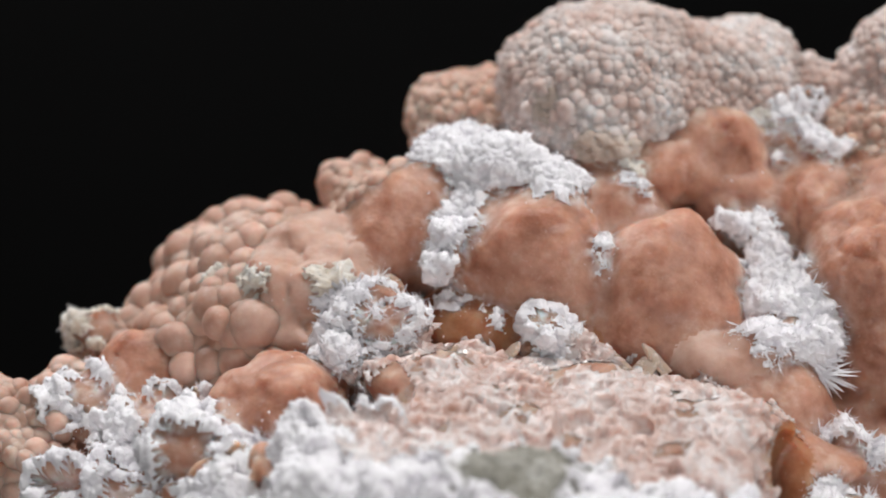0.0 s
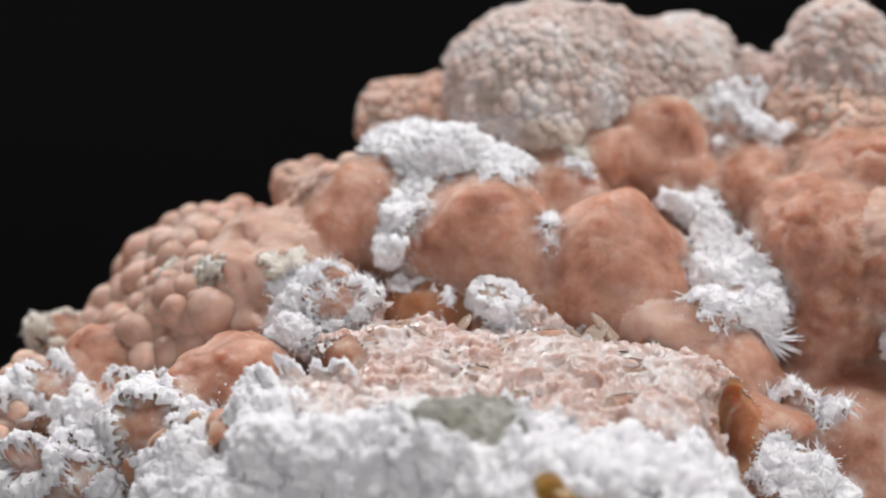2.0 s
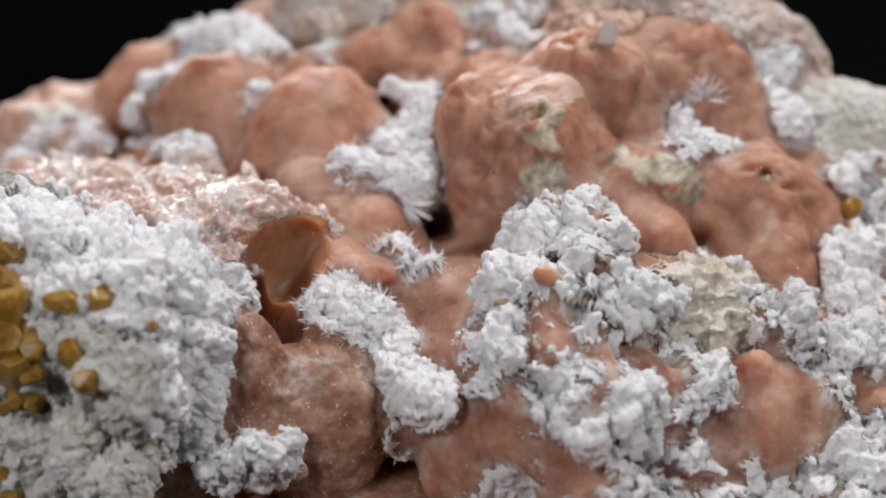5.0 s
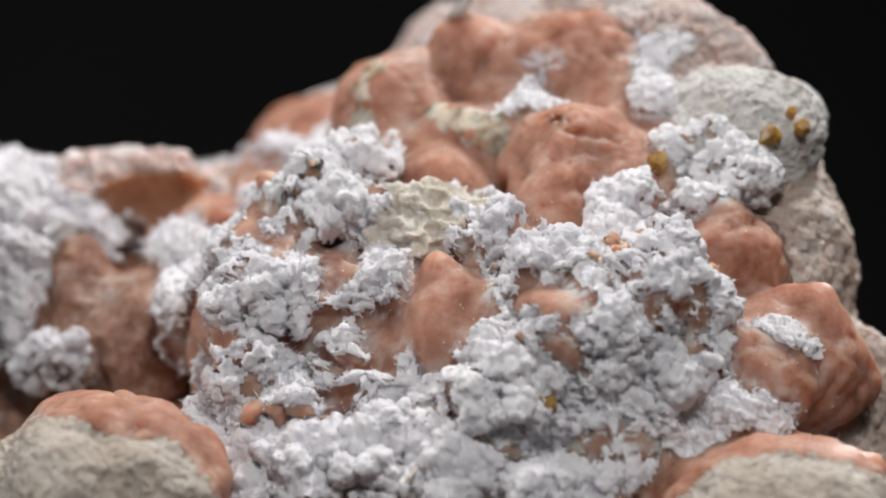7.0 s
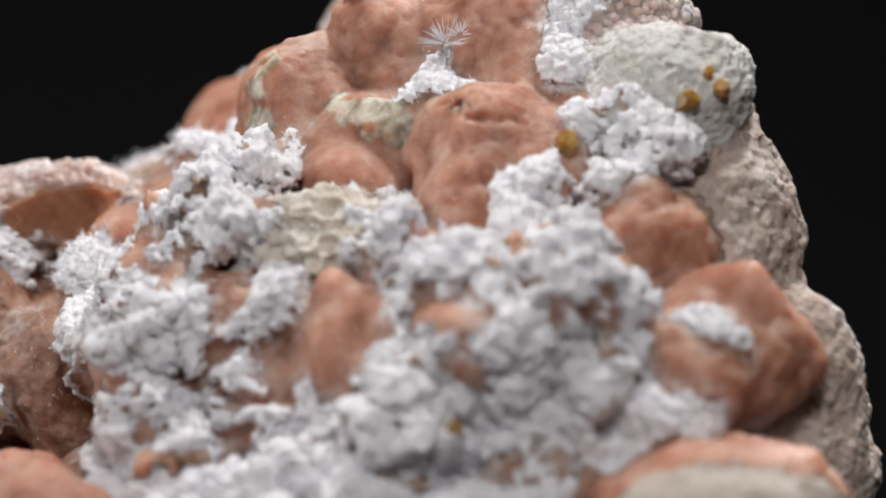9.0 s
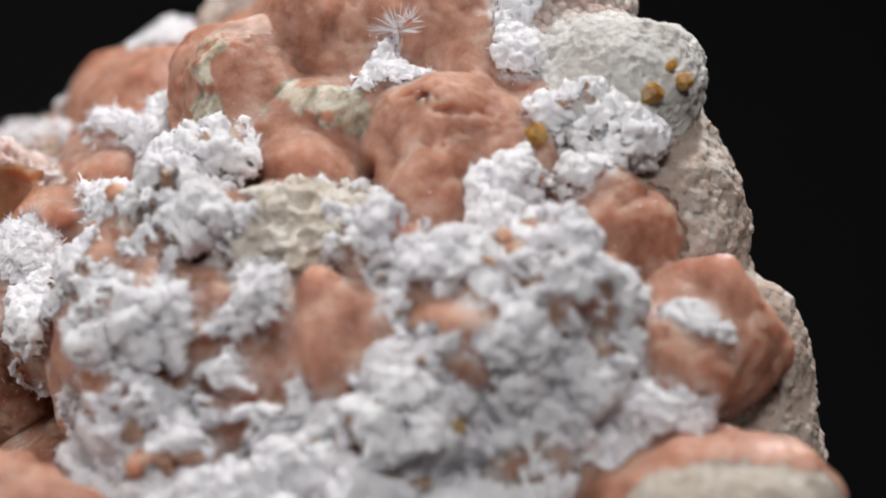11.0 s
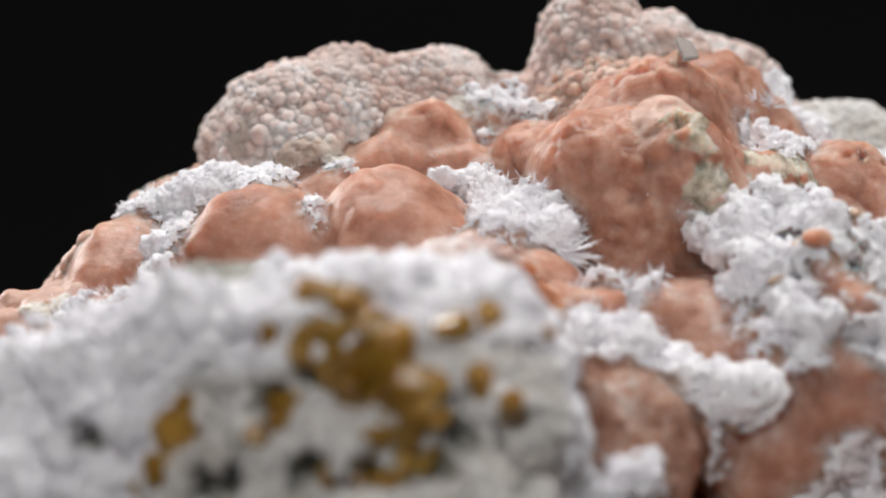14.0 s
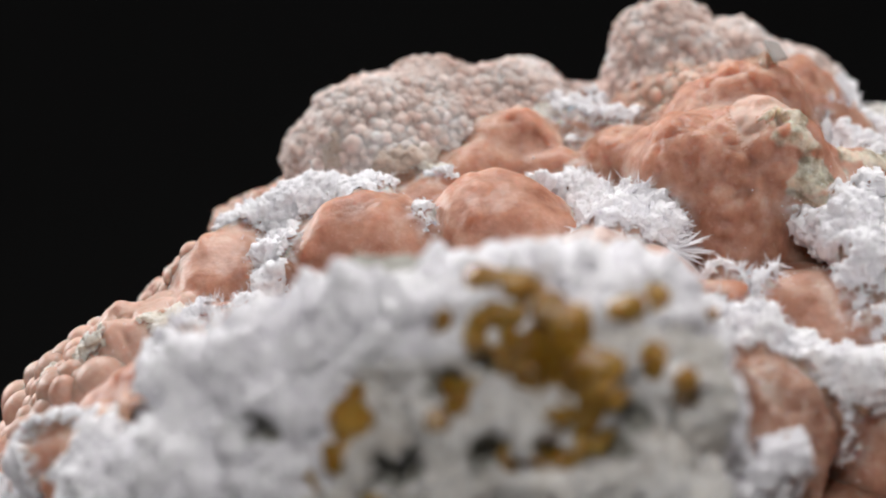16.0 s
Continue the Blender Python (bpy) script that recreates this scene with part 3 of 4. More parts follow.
def rock_piece(name, mat, style, text, v, n, mine):
    """One patch of the rock's skin as a part, with the fine relief of its style."""
    used, back = np.unique(mine, return_inverse=True)
    pts, nor, quads = v[used], n[used], back.reshape(-1, 4)
    if style in ("snow", "bank", "drift", "crust", "broken", "ribs", "face", "fine"):
        pts, nor, quads, rim = refine(pts, nor, quads)
        out, side = fine_relief(style, pts)
        free = np.where(rim, 0.0, 1.0)[:, None]
        pts = pts + free * (nor * out[:, None] + side)
        nor = np.where(rim[:, None], nor, normals_of(pts, quads))
    me = mesh_of(name, pts, quads, mat)
    me.normals_split_custom_set_from_vertices(nor.tolist())
    return part(name, me, specimen, text), pts, nor, style


# ---- setting ----
def slab(name, lo, hi, mat, label, cat):
    bm = bmesh.new()
    bmesh.ops.create_cube(bm, size=1, matrix=Matrix.Translation([(a + b) / 2 for a, b in zip(lo, hi)]) @ Matrix.Diagonal([b - a for a, b in zip(lo, hi)] + [1]))
    me = bpy.data.meshes.new(name)
    bm.to_mesh(me)
    bm.free()
    me.materials.append(mat)
    return tagged(new(name, me), label, cat, kind="structure")


GROUND = -0.046
slab("table", (-0.6, -0.6, GROUND - 0.03), (0.6, 0.06, GROUND), CLOTH, "table covered with plain black cloth", "table")
slab("backdrop", (-1.5, 1.2, -0.9), (1.5, 1.25, 1.6), FELT, "plain black studio backdrop", "backdrop")
slab("backdrop", (-1.25, -1.4, -0.9), (-1.2, 1.196, 1.6), FELT, "plain black studio backdrop", "backdrop")
slab("wall", (1.2, -1.4, -0.9), (1.25, 1.196, 1.6), FELT, "plain dark studio wall", "wall")
slab("wall", (-1.196, -1.4, -0.9), (1.196, -1.35, 1.6), FELT, "plain dark studio wall", "wall")
slab("ceiling", (-1.196, -1.346, 1.6), (1.196, 1.196, 1.65), FELT, "plain dark studio ceiling", "ceiling")
slab("floor", (-1.196, -1.346, -0.95), (1.196, 1.196, -0.9), FELT, "plain dark studio floor", "floor")

# ---- the rock, piece by piece ----
# Front-crust pits are coloured dark grey to paint in their shade.
HOLLOWS = [((-0.92, -1.70, -0.44), (0.27, 0.42, 0.38), "orange_hollow"), ((0.40, -0.10, 0.80), (0.07, 0.13, 0.10), "ribbed_hollow"), ((1.62, 1.00, 0.42), (0.06, 0.11, 0.05), ""), ((1.72, 1.16, 0.36), (0.05, 0.07, 0.06), ""), ((1.55, 0.9, 0.36), (0.07, 0.05, 0.05), ""),
           ((2.62, -0.42, -1.75), (0.3, 0.22, 0.3), ""), ((-2.62, -4.0, -1.02), (0.16, 0.3, 0.14), "grey_crust"), ((-2.05, -3.95, -1.5), (0.34, 0.34, 0.14), "grey_crust"),
           ((-2.33, -3.8, -0.78), (0.12, 0.3, 0.1), "grey_crust"), ((-4.5, -3.2, -0.7), (0.14, 0.3, 0.1), "grey_crust"), ((-1.48, -3.85, -1.22), (0.13, 0.3, 0.12), "grey_crust")]
HOLLOWS += [((-2.38, -3.9, -1.42), (0.20, 0.45, 0.15), "grey_crust"), ((-1.72, -3.95, -1.40), (0.18, 0.45, 0.14), "grey_crust"), ((-2.62, -3.9, -0.98), (0.17, 0.45, 0.15), "grey_crust"),
            ((-3.02, -3.75, -1.32), (0.16, 0.45, 0.13), "grey_crust"), ((-3.9, -3.5, -0.95), (0.15, 0.4, 0.10), "grey_crust"), ((-3.5, -3.65, -0.62), (0.12, 0.35, 0.09), "")]
HOLLOWS += [((0.74, -0.16, 0.02), (0.08, 0.16, 0.07), "pink_body"), ((0.94, -0.70, -0.32), (0.12, 0.18, 0.09), "pink_body"), ((0.94, -1.02, -0.62), (0.09, 0.16, 0.08), "pink_body"), ((1.96, -0.46, -0.90), (0.13, 0.14, 0.12), "pink_body"),
            ((1.98, 1.28, 0.30), (0.14, 0.16, 0.05), ""), ((-0.46, -1.72, -0.78), (0.08, 0.12, 0.09), "")]
pit = np.random.default_rng(5)
for k in range(26):
    HOLLOWS.append(((pit.uniform(-4.2, -1.1), pit.uniform(-3.75, -2.9), pit.uniform(-1.1, -0.1)), (pit.uniform(0.06, 0.16), pit.uniform(0.08, 0.2), pit.uniform(0.05, 0.12)), ""))
for k in range(40):
    f = pit.uniform(0, 1)
    HOLLOWS.append(((pit.uniform(0.5, 1.6) + 1.8 * f, -1.0 + 2.4 * f + pit.normal(0, 0.3), pit.uniform(-0.7, 0.1) - 1.7 * f), tuple(pit.uniform(0.06, 0.14, 3)), ""))
zone("matrix", MATRIX, "rock", "rough pink and white mineral matrix",
     ((-5.0, 0.6, -1.3), (1.25, 1.2, 1.1)), ((-3.0, 1.0, -0.95), (2.2, 1.15, 1.25)), ((-2.5, 2.0, 0.35), (1.2, 0.9, 1.1)),
     ((-0.2, 1.35, -0.35), (1.2, 1.3, 1.45)), ((-3.0, -2.1, -1.75), (2.3, 1.2, 1.3)), ((-2.3, -2.8, -1.3), (1.2, 0.6, 0.8)),
     ((-6.2, -0.9, -2.0), (1.3, 1.0, 0.95)), ((-1.5, 0.3, -3.5), (5.2, 2.8, 1.4)), ((1.3, -1.3, -3.8), (1.8, 1.6, 0.9)), ((-7.0, -1.0, -2.3), (1.1, 0.9, 0.9)), ((-0.5, -1.65, -1.75), (0.5, 0.5, 0.75)), ((-0.75, -2.2, -1.5), (0.35, 0.4, 0.6)))
zone("pink_body", PINK, "smooth", "translucent pink mass between the lobes", ((0.0, -0.15, -1.35), (1.22, 1.2, 1.0)), ((1.0, 2.4, -0.9), (1.1, 1.2, 1.6)),
     ((0.45, 0.95, -0.05), (0.8, 0.85, 0.7)), ((0.9, -0.55, -1.3), (0.9, 0.75, 0.7)), ((1.75, 0.2, -1.75), (0.75, 0.8, 0.75)), ((-0.9, -1.0, -0.95), (0.6, 0.6, 0.4)), ((-1.1, -0.5, -0.5), (0.6, 0.5, 0.42)))
FLANK = [((1.6, 1.45, -2.2), (1.75, 1.6, 1.6)), ((0.98, -0.45, -1.95), (0.92, 0.85, 0.95)), ((2.7, 2.4, -3.3), (1.3, 1.3, 1.1)), ((1.45, 0.5, -1.05), (0.58, 0.75, 0.68))]
zone("white_flank", WHITE, "bank", "snowy white crust over the flank", *FLANK)
zone("pink_flank", PINK, "smooth", "pink mineral showing between patches of white crust", *FLANK)
zone("grey_wall", WALL, "fine", "steep wall of rough pale pink and grey grains", ((1.35, 3.10, -0.70), (0.95, 0.85, 1.2)), ((1.4, 3.45, -2.3), (1.3, 0.98, 1.4)))

# smooth pink lobes
zone("pink_lobe", PINK, "smooth", "smooth translucent pink lobe", ((-4.15, 0.32, 0.28), (0.52, 0.48, 0.48)), ((-4.35, 0.1, -0.1), (0.4, 0.4, 0.4)), ((-3.6, 0.2, 0.15), (0.35, 0.36, 0.36)))
zone("pink_lobe", PINK, "smooth", "smooth translucent pink lobe", ((-3.09, 0.02, 0.30), (0.56, 0.50, 0.56)), ((-2.90, -0.16, 0.08), (0.42, 0.40, 0.42)), ((-2.5, 0.6, 0.42), (0.5, 0.4, 0.36)))
zone("pink_lobe", PINK, "smooth", "smooth translucent pink lobe", ((-2.00, 0.02, 0.12), (0.60, 0.57, 0.64)), ((-2.0, -0.15, -0.15), (0.55, 0.45, 0.4)))
zone("orange_band", ORANGE, "smooth", "deep orange-pink band under the lobes", ((-3.35, -0.30, -0.20), (0.55, 0.30, 0.24)), ((-2.85, -0.36, -0.20), (0.6, 0.30, 0.22)))
zone("pink_lobe", PINK, "knobs", "low pink lobe half buried in white crust", ((-4.82, -1.34, -0.66), (0.52, 0.52, 0.38)))
zone("pink_lobe", PINK, "knobs", "low pink knobbly lobe", ((-6.00, -0.50, -0.95), (0.46, 0.46, 0.42)))
zone("pink_lobe", PINK, "knobs", "small pink lobes in a cluster", ((-2.04, 0.92, 0.80), (0.27, 0.26, 0.27)), ((-1.50, 0.92, 0.58), (0.32, 0.30, 0.34)),
     ((-2.70, 0.90, 0.62), (0.18, 0.17, 0.16)), ((-2.55, 1.0, 0.5), (0.45, 0.36, 0.36)), ((-1.75, 1.18, 0.96), (0.38, 0.32, 0.36)), ((-1.2, 0.85, 0.5), (0.28, 0.26, 0.26)))
zone("pink_lobe", PINK, "lumpy", "pink lobe in a cleft", ((-0.95, 1.05, 0.66), (0.34, 0.42, 0.42)))
zone("pink_lobe", PINK, "lumpy", "large pink lobe with a small round hole", ((-0.30, 0.38, 0.50), (0.64, 0.58, 0.52)), ((-0.22, 0.25, 0.12), (0.52, 0.50, 0.55)), ((0.28, 0.32, 0.42), (0.44, 0.48, 0.44)))
zone("pink_lobe", PINK, "lumpy", "pink lobe below a clear crystal", ((0.10, 1.00, 0.75), (0.64, 0.60, 0.52)), ((0.28, 0.78, 0.93), (0.36, 0.36, 0.36)))
zone("pink_lobe", PINK, "lumpy", "pink upper lobe with knobs", ((0.48, 1.75, 0.82), (0.62, 0.64, 0.58)), ((0.85, 1.95, 0.55), (0.45, 0.5, 0.45)))
zone("pink_lobe", PINK, "lumpy", "pink lobe with a hollow", ((1.42, 1.42, 0.10), (0.56, 0.58, 0.44)), ((1.70, 1.75, -0.15), (0.44, 0.47, 0.40)), ((1.72, 1.28, -0.30), (0.48, 0.42, 0.42)))
zone("pink_lobe", PINK, "smooth", "pink knob", ((1.12, 0.45, -0.20), (0.38, 0.36, 0.30)))
zone("pink_ball", PINK, "smooth", "small pink ball", ((2.40, 1.10, -0.85), (0.14, 0.13, 0.13)))
zone("pink_lobe", PINK, "smooth", "pink knob with a dull underside", ((2.36, 0.22, -1.44), (0.40, 0.42, 0.40)), ((2.36, 0.12, -1.06), (0.13, 0.12, 0.18)), ((2.52, 0.48, -1.46), (0.36, 0.3, 0.34)))
zone("pink_lobe", PINK, "lumpy", "orange-pink lobe", ((2.25, 2.45, -0.74), (0.50, 0.48, 0.52)))
zone("pink_lobe", PINK, "lumpy", "orange-pink lobe", ((2.72, 2.95, -1.55), (0.60, 0.62, 0.58)), ((3.1, 2.55, -1.72), (0.46, 0.44, 0.42)))
zone("orange_hollow", ORANGE, "smooth", "deep orange hollow", ((-1.05, -1.35, -0.72), (0.34, 0.36, 0.34)))
zone("pink_lobe", PINK, "smooth", "smooth pink slope", ((0.62, -1.1, -1.75), (0.5, 0.4, 0.6)), ((1.02, -1.18, -1.55), (0.36, 0.34, 0.38)), ((1.55, -0.9, -1.75), (0.45, 0.45, 0.6)), ((1.3, 0.1, -0.78), (0.45, 0.5, 0.5)), ((1.7, -0.95, -2.45), (0.4, 0.4, 0.5)))

# beaded lobes
zone("beaded_lobe", BEDDING, "knobs", "lobe crowded with pale pink rounded beads", ((-5.12, 0.48, -1.02), (1.25, 1.28, 1.08)), ((-5.35, -0.1, -0.75), (0.75, 0.65, 0.6)))
zone("merged_lobe", BEAD, "knobs", "pink lobe with half-merged beads", ((-4.72, 0.12, -0.52), (0.80, 0.80, 0.86)))
zone("beaded_ridge", BEDDING, "knobs", "small ridge of pink beads", ((-4.66, 1.10, 0.24), (0.26, 0.28, 0.24)), ((-4.46, 0.58, 0.38), (0.30, 0.30, 0.26)))
zone("beaded_dome", BEDDING, "fine", "dome of pale pink beads", ((-3.79, 1.90, 0.66), (0.48, 0.58, 0.50)))
zone("dusty_dome", DUSTY, "fine", "large dome of fine dusty pink beads", ((-2.71, 1.80, 1.13), (0.86, 0.95, 0.78)), ((-1.80, 2.02, 1.23), (0.68, 0.70, 0.58)), ((-2.35, 1.90, 1.27), (0.6, 0.76, 0.62)), ((-2.99, 1.71, 1.32), (0.52, 0.72, 0.54)))
zone("dusty_peak", DUSTY, "fine", "peak of fine dusty pink beads", ((-0.30, 2.05, 1.56), (0.54, 0.46, 0.57)), ((-0.95, 2.15, 1.15), (0.4, 0.4, 0.4)), ((0.22, 2.15, 1.36), (0.50, 0.46, 0.46)))
zone("beaded_knob", BEDDING, "fine", "knob of pink beads", ((-0.36, 1.70, 1.06), (0.48, 0.36, 0.42)), ((0.0, 1.5, 0.95), (0.4, 0.4, 0.4)))
zone("pale_shoulder", DUSTY, "fine", "pale knobbly shoulder", ((0.82, 2.78, 0.90), (0.56, 0.52, 0.5)), ((0.62, 2.45, 1.18), (0.48, 0.45, 0.44)))
zone("pale_shoulder", RIND, "face", "pale knobbly shoulder with amber crystals", ((1.60, 2.90, 0.42), (0.70, 0.58, 0.60)), ((1.78, 3.0, 0.50), (0.46, 0.44, 0.44)))
zone("beaded_shelf", BEDDING, "knobs", "low shelf of pink beads", ((-7.1, -1.1, -1.48), (0.78, 0.62, 0.50)), ((-6.6, -0.8, -1.34), (0.4, 0.4, 0.4)))
zone("beaded_patch", BEAD, "fine", "patch of small pale beads", ((0.22, 0.2, 0.72), (0.26, 0.28, 0.30)))

# white crusts and tufts
zone("white_crust", WHITE, "drift", "snow-white fibrous crust between pink lobes", ((-3.75, 0.82, 0.76), (0.46, 0.34, 0.13)), ((-3.40, 0.60, 0.80), (0.30, 0.24, 0.15)),
     ((-3.55, 0.32, 0.66), (0.07, 0.14, 0.08)), ((-2.95, 0.45, 0.80), (0.16, 0.12, 0.08)))
zone("white_strip", WHITE, "snow", "narrow strip of white fibres", ((-3.64, 0.06, 0.50), (0.035, 0.07, 0.10)), ((-3.72, -0.18, 0.38), (0.06, 0.08, 0.12)))
zone("white_tuft", WHITE, "snow", "tangled white fibrous tuft", ((-4.25, -0.62, -0.10), (0.22, 0.20, 0.26)), ((-4.04, -0.72, -0.02), (0.20, 0.15, 0.14)), ((-4.35, -0.85, -0.38), (0.24, 0.22, 0.22)))
zone("cream_patch", CREAM, "crust", "cream patch of broken fibres", ((-4.62, -0.40, 0.08), (0.20, 0.10, 0.18)), ((-4.48, -0.50, -0.08), (0.12, 0.08, 0.14)))
zone("plateau_pink", PINK, "smooth", "pink mineral showing through the pale crust", ((-2.55, -1.30, -0.30), (1.50, 0.55, 0.20)), ((-2.6, -2.1, -0.42), (1.4, 0.65, 0.24)))
zone("blush_crust", BLUSH, "crust", "pinkish white crystalline crust", ((-2.55, -1.30, -0.26), (1.60, 0.55, 0.20)), ((-2.6, -2.2, -0.36), (1.65, 0.72, 0.25)), ((-1.52, -1.92, -0.38), (0.42, 0.65, 0.32)))
zone("thick_crust", WHITE, "bank", "thick lumpy white crust", ((-4.0, -2.9, -1.3), (0.65, 0.45, 0.45)), ((-4.72, -2.35, -1.15), (0.55, 0.5, 0.42)), ((-3.6, -3.05, -1.15), (0.75, 0.5, 0.5)), ((-2.9, -2.85, -0.52), (1.45, 0.6, 0.34)), ((-2.2, -3.2, -0.55), (1.25, 0.55, 0.46)), ((-4.0, -2.5, -0.62), (0.6, 0.55, 0.34)),
     ((-1.30, -2.75, -0.72), (0.45, 0.75, 0.46)), ((-3.4, -3.1, -0.75), (0.6, 0.45, 0.45)), ((-1.15, -2.7, -1.25), (0.36, 0.75, 0.55)))
zone("pale_crust", RIND, "bank", "pale grey and white broken crust with amber crystals", ((-2.2, -3.38, -1.25), (1.25, 0.42, 0.75)), ((-3.3, -3.0, -1.4), (0.7, 0.5, 0.7)), ((-2.2, -3.3, -1.75), (1.25, 0.5, 0.55)), ((-3.4, -3.1, -1.8), (0.9, 0.5, 0.5)), ((-4.2, -2.7, -1.7), (0.6, 0.5, 0.5)))
# Grey-green patch; its dark colour also paints shade into the front pits.
zone("grey_crust", GREY, "broken", "grey-green patch in the white crust", ((-2.8, -2.95, -0.17), (0.42, 0.40, 0.14)), ((-3.1, -3.25, -0.35), (0.25, 0.22, 0.12)))
zone("white_tuft", WHITE, "drift", "bushy tuft of white fibres", ((-1.2, 0.2, 0.24), (0.22, 0.2, 0.2)), ((-1.02, -0.05, 0.16), (0.33, 0.25, 0.27)), ((-0.86, -0.28, 0.02), (0.24, 0.2, 0.23)), ((-1.16, -0.46, 0.10), (0.17, 0.13, 0.10)), ((-1.27, 0.36, 0.49), (0.09, 0.09, 0.09)))
zone("beige_fan", BEAD, "smooth", "smooth beige fan", ((-1.40, -0.52, -0.05), (0.36, 0.26, 0.15)), ((-1.15, -0.38, -0.02), (0.24, 0.2, 0.14)))
zone("small_tuft", WHITE, "snow", "small star-shaped white tuft", ((-0.32, -0.84, -0.52), (0.14, 0.12, 0.10)))
zone("pale_rim", PINK, "smooth", "pale translucent rim", ((-0.70, -1.18, -0.50), (0.42, 0.16, 0.09)))
zone("ring_tuft", WHITE, "drift", "round ring-shaped white tuft", ((-0.54, -1.45, -0.78), (0.19, 0.2, 0.18)), ((-0.22, -1.46, -0.80), (0.19, 0.18, 0.19)), ((-0.44, -1.5, -1.0), (0.18, 0.16, 0.14)))
zone("white_tuft", WHITE, "snow", "white fibrous tuft", ((-0.08, -1.30, -1.12), (0.13, 0.14, 0.18)), ((0.08, -1.36, -1.38), (0.2, 0.16, 0.15)), ((0.42, -1.42, -1.46), (0.22, 0.16, 0.13)))
zone("white_tuft", WHITE, "snow", "small white clumps on the pink slope", ((0.1, -1.38, -1.78), (0.15, 0.15, 0.14)), ((-0.62, -2.42, -1.85), (0.28, 0.25, 0.2)))
zone("white_mass", WHITE, "snow", "cauliflower-like mass of white fibres", ((0.74, -0.04, 0.04), (0.22, 0.12, 0.09)), ((0.56, -0.22, -0.1), (0.13, 0.16, 0.13)), ((0.92, -0.26, -0.13), (0.16, 0.2, 0.16)),
     ((0.72, -0.48, -0.26), (0.28, 0.22, 0.16)), ((1.12, -0.55, -0.45), (0.28, 0.3, 0.24)), ((0.70, -0.85, -0.60), (0.24, 0.2, 0.18)), ((1.2, -0.9, -0.85), (0.34, 0.3, 0.28)),
     ((0.72, -1.1, -0.98), (0.28, 0.2, 0.2)), ((1.5, -0.35, -0.62), (0.3, 0.3, 0.26)))
zone("white_tuft", WHITE, "snow", "lumpy white tuft", ((1.22, -1.05, -0.80), (0.2, 0.2, 0.2)), ((1.46, -0.9, -0.94), (0.22, 0.2, 0.2)), ((1.70, -0.98, -1.22), (0.3, 0.25, 0.27)), ((1.82, -0.60, -1.16), (0.26, 0.24, 0.2)), ((1.96, -0.32, -1.30), (0.2, 0.22, 0.26)), ((2.05, -0.25, -1.75), (0.2, 0.2, 0.2)))
zone("white_felt", WHITE, "snow", "felted white fibres on the front of the flank", ((0.92, -1.18, -0.94), (0.22, 0.2, 0.2)), ((0.95, -1.30, -1.22), (0.22, 0.18, 0.14)), ((1.25, -1.20, -1.26), (0.26, 0.2, 0.2)),
     ((1.75, -1.10, -1.38), (0.24, 0.22, 0.2)), ((1.45, -0.95, -1.1), (0.34, 0.3, 0.26)))
zone("white_felt", WHITE, "snow", "felted white fibres beside a pink knob", ((2.06, -0.16, -1.40), (0.2, 0.15, 0.2)), ((1.84, -0.62, -1.36), (0.22, 0.24, 0.2)), ((2.0, -0.38, -1.60), (0.2, 0.18, 0.2)), ((2.2, -0.2, -1.80), (0.22, 0.2, 0.18)),
     ((1.97, -1.2, -1.92), (0.24, 0.22, 0.2)), ((2.15, -0.35, -1.98), (0.22, 0.22, 0.18)), ((3.15, 0.95, -1.35), (0.22, 0.24, 0.2)), ((3.1, 0.5, -1.95), (0.25, 0.25, 0.25)))
zone("cream_crust", CREAM, "crust", "cream ribbed crust", ((1.58, 0.1, -0.5), (0.3, 0.36, 0.22)), ((1.66, 0.55, -0.52), (0.3, 0.36, 0.22)), ((1.8, 0.3, -0.82), (0.3, 0.34, 0.24)), ((1.66, -0.12, -0.72), (0.26, 0.2, 0.2)))
zone("white_crust", WHITE, "snow", "snowy white crust of fine fibres", ((2.2, 0.72, -0.88), (0.28, 0.3, 0.22)), ((2.62, 1.0, -1.12), (0.34, 0.36, 0.26)), ((2.75, 1.45, -1.2), (0.32, 0.36, 0.3)))
zone("white_crust", WHITE, "snow", "snowy white crust of rounded lumps", ((2.92, 1.80, -0.86), (0.26, 0.26, 0.26)), ((3.2, 1.65, -1.15), (0.28, 0.3, 0.28)), ((3.15, 1.2, -1.5), (0.3, 0.42, 0.32)), ((3.2, 2.05, -1.35), (0.26, 0.28, 0.26)),
     ((3.3, 1.7, -1.75), (0.28, 0.5, 0.3)))
zone("white_crust", WHITE, "snow", "snowy white crust of fine fibres", ((2.95, 0.75, -1.95), (0.32, 0.45, 0.34)), ((3.3, 1.5, -2.3), (0.3, 0.6, 0.34)), ((2.5, 0.05, -2.28), (0.32, 0.4, 0.26)), ((3.3, 2.25, -2.05), (0.25, 0.35, 0.25)))
zone("white_crust", WHITE, "bank", "white crumbly crust low on the flank", ((1.8, -1.25, -2.45), (0.34, 0.34, 0.3)), ((2.4, -0.85, -2.65), (0.4, 0.4, 0.36)), ((2.7, -0.35, -2.6), (0.34, 0.4, 0.3)), ((2.95, 0.35, -2.65), (0.34, 0.42, 0.32)), ((3.25, 1.0, -2.7), (0.34, 0.45, 0.34)), ((1.6, -1.45, -2.75), (0.4, 0.34, 0.36)))
zone("white_tuft", WHITE, "snow", "radiating white fibrous tuft", ((1.90, -1.10, -2.02), (0.3, 0.3, 0.28)), ((2.0, -0.8, -2.22), (0.25, 0.28, 0.24)))
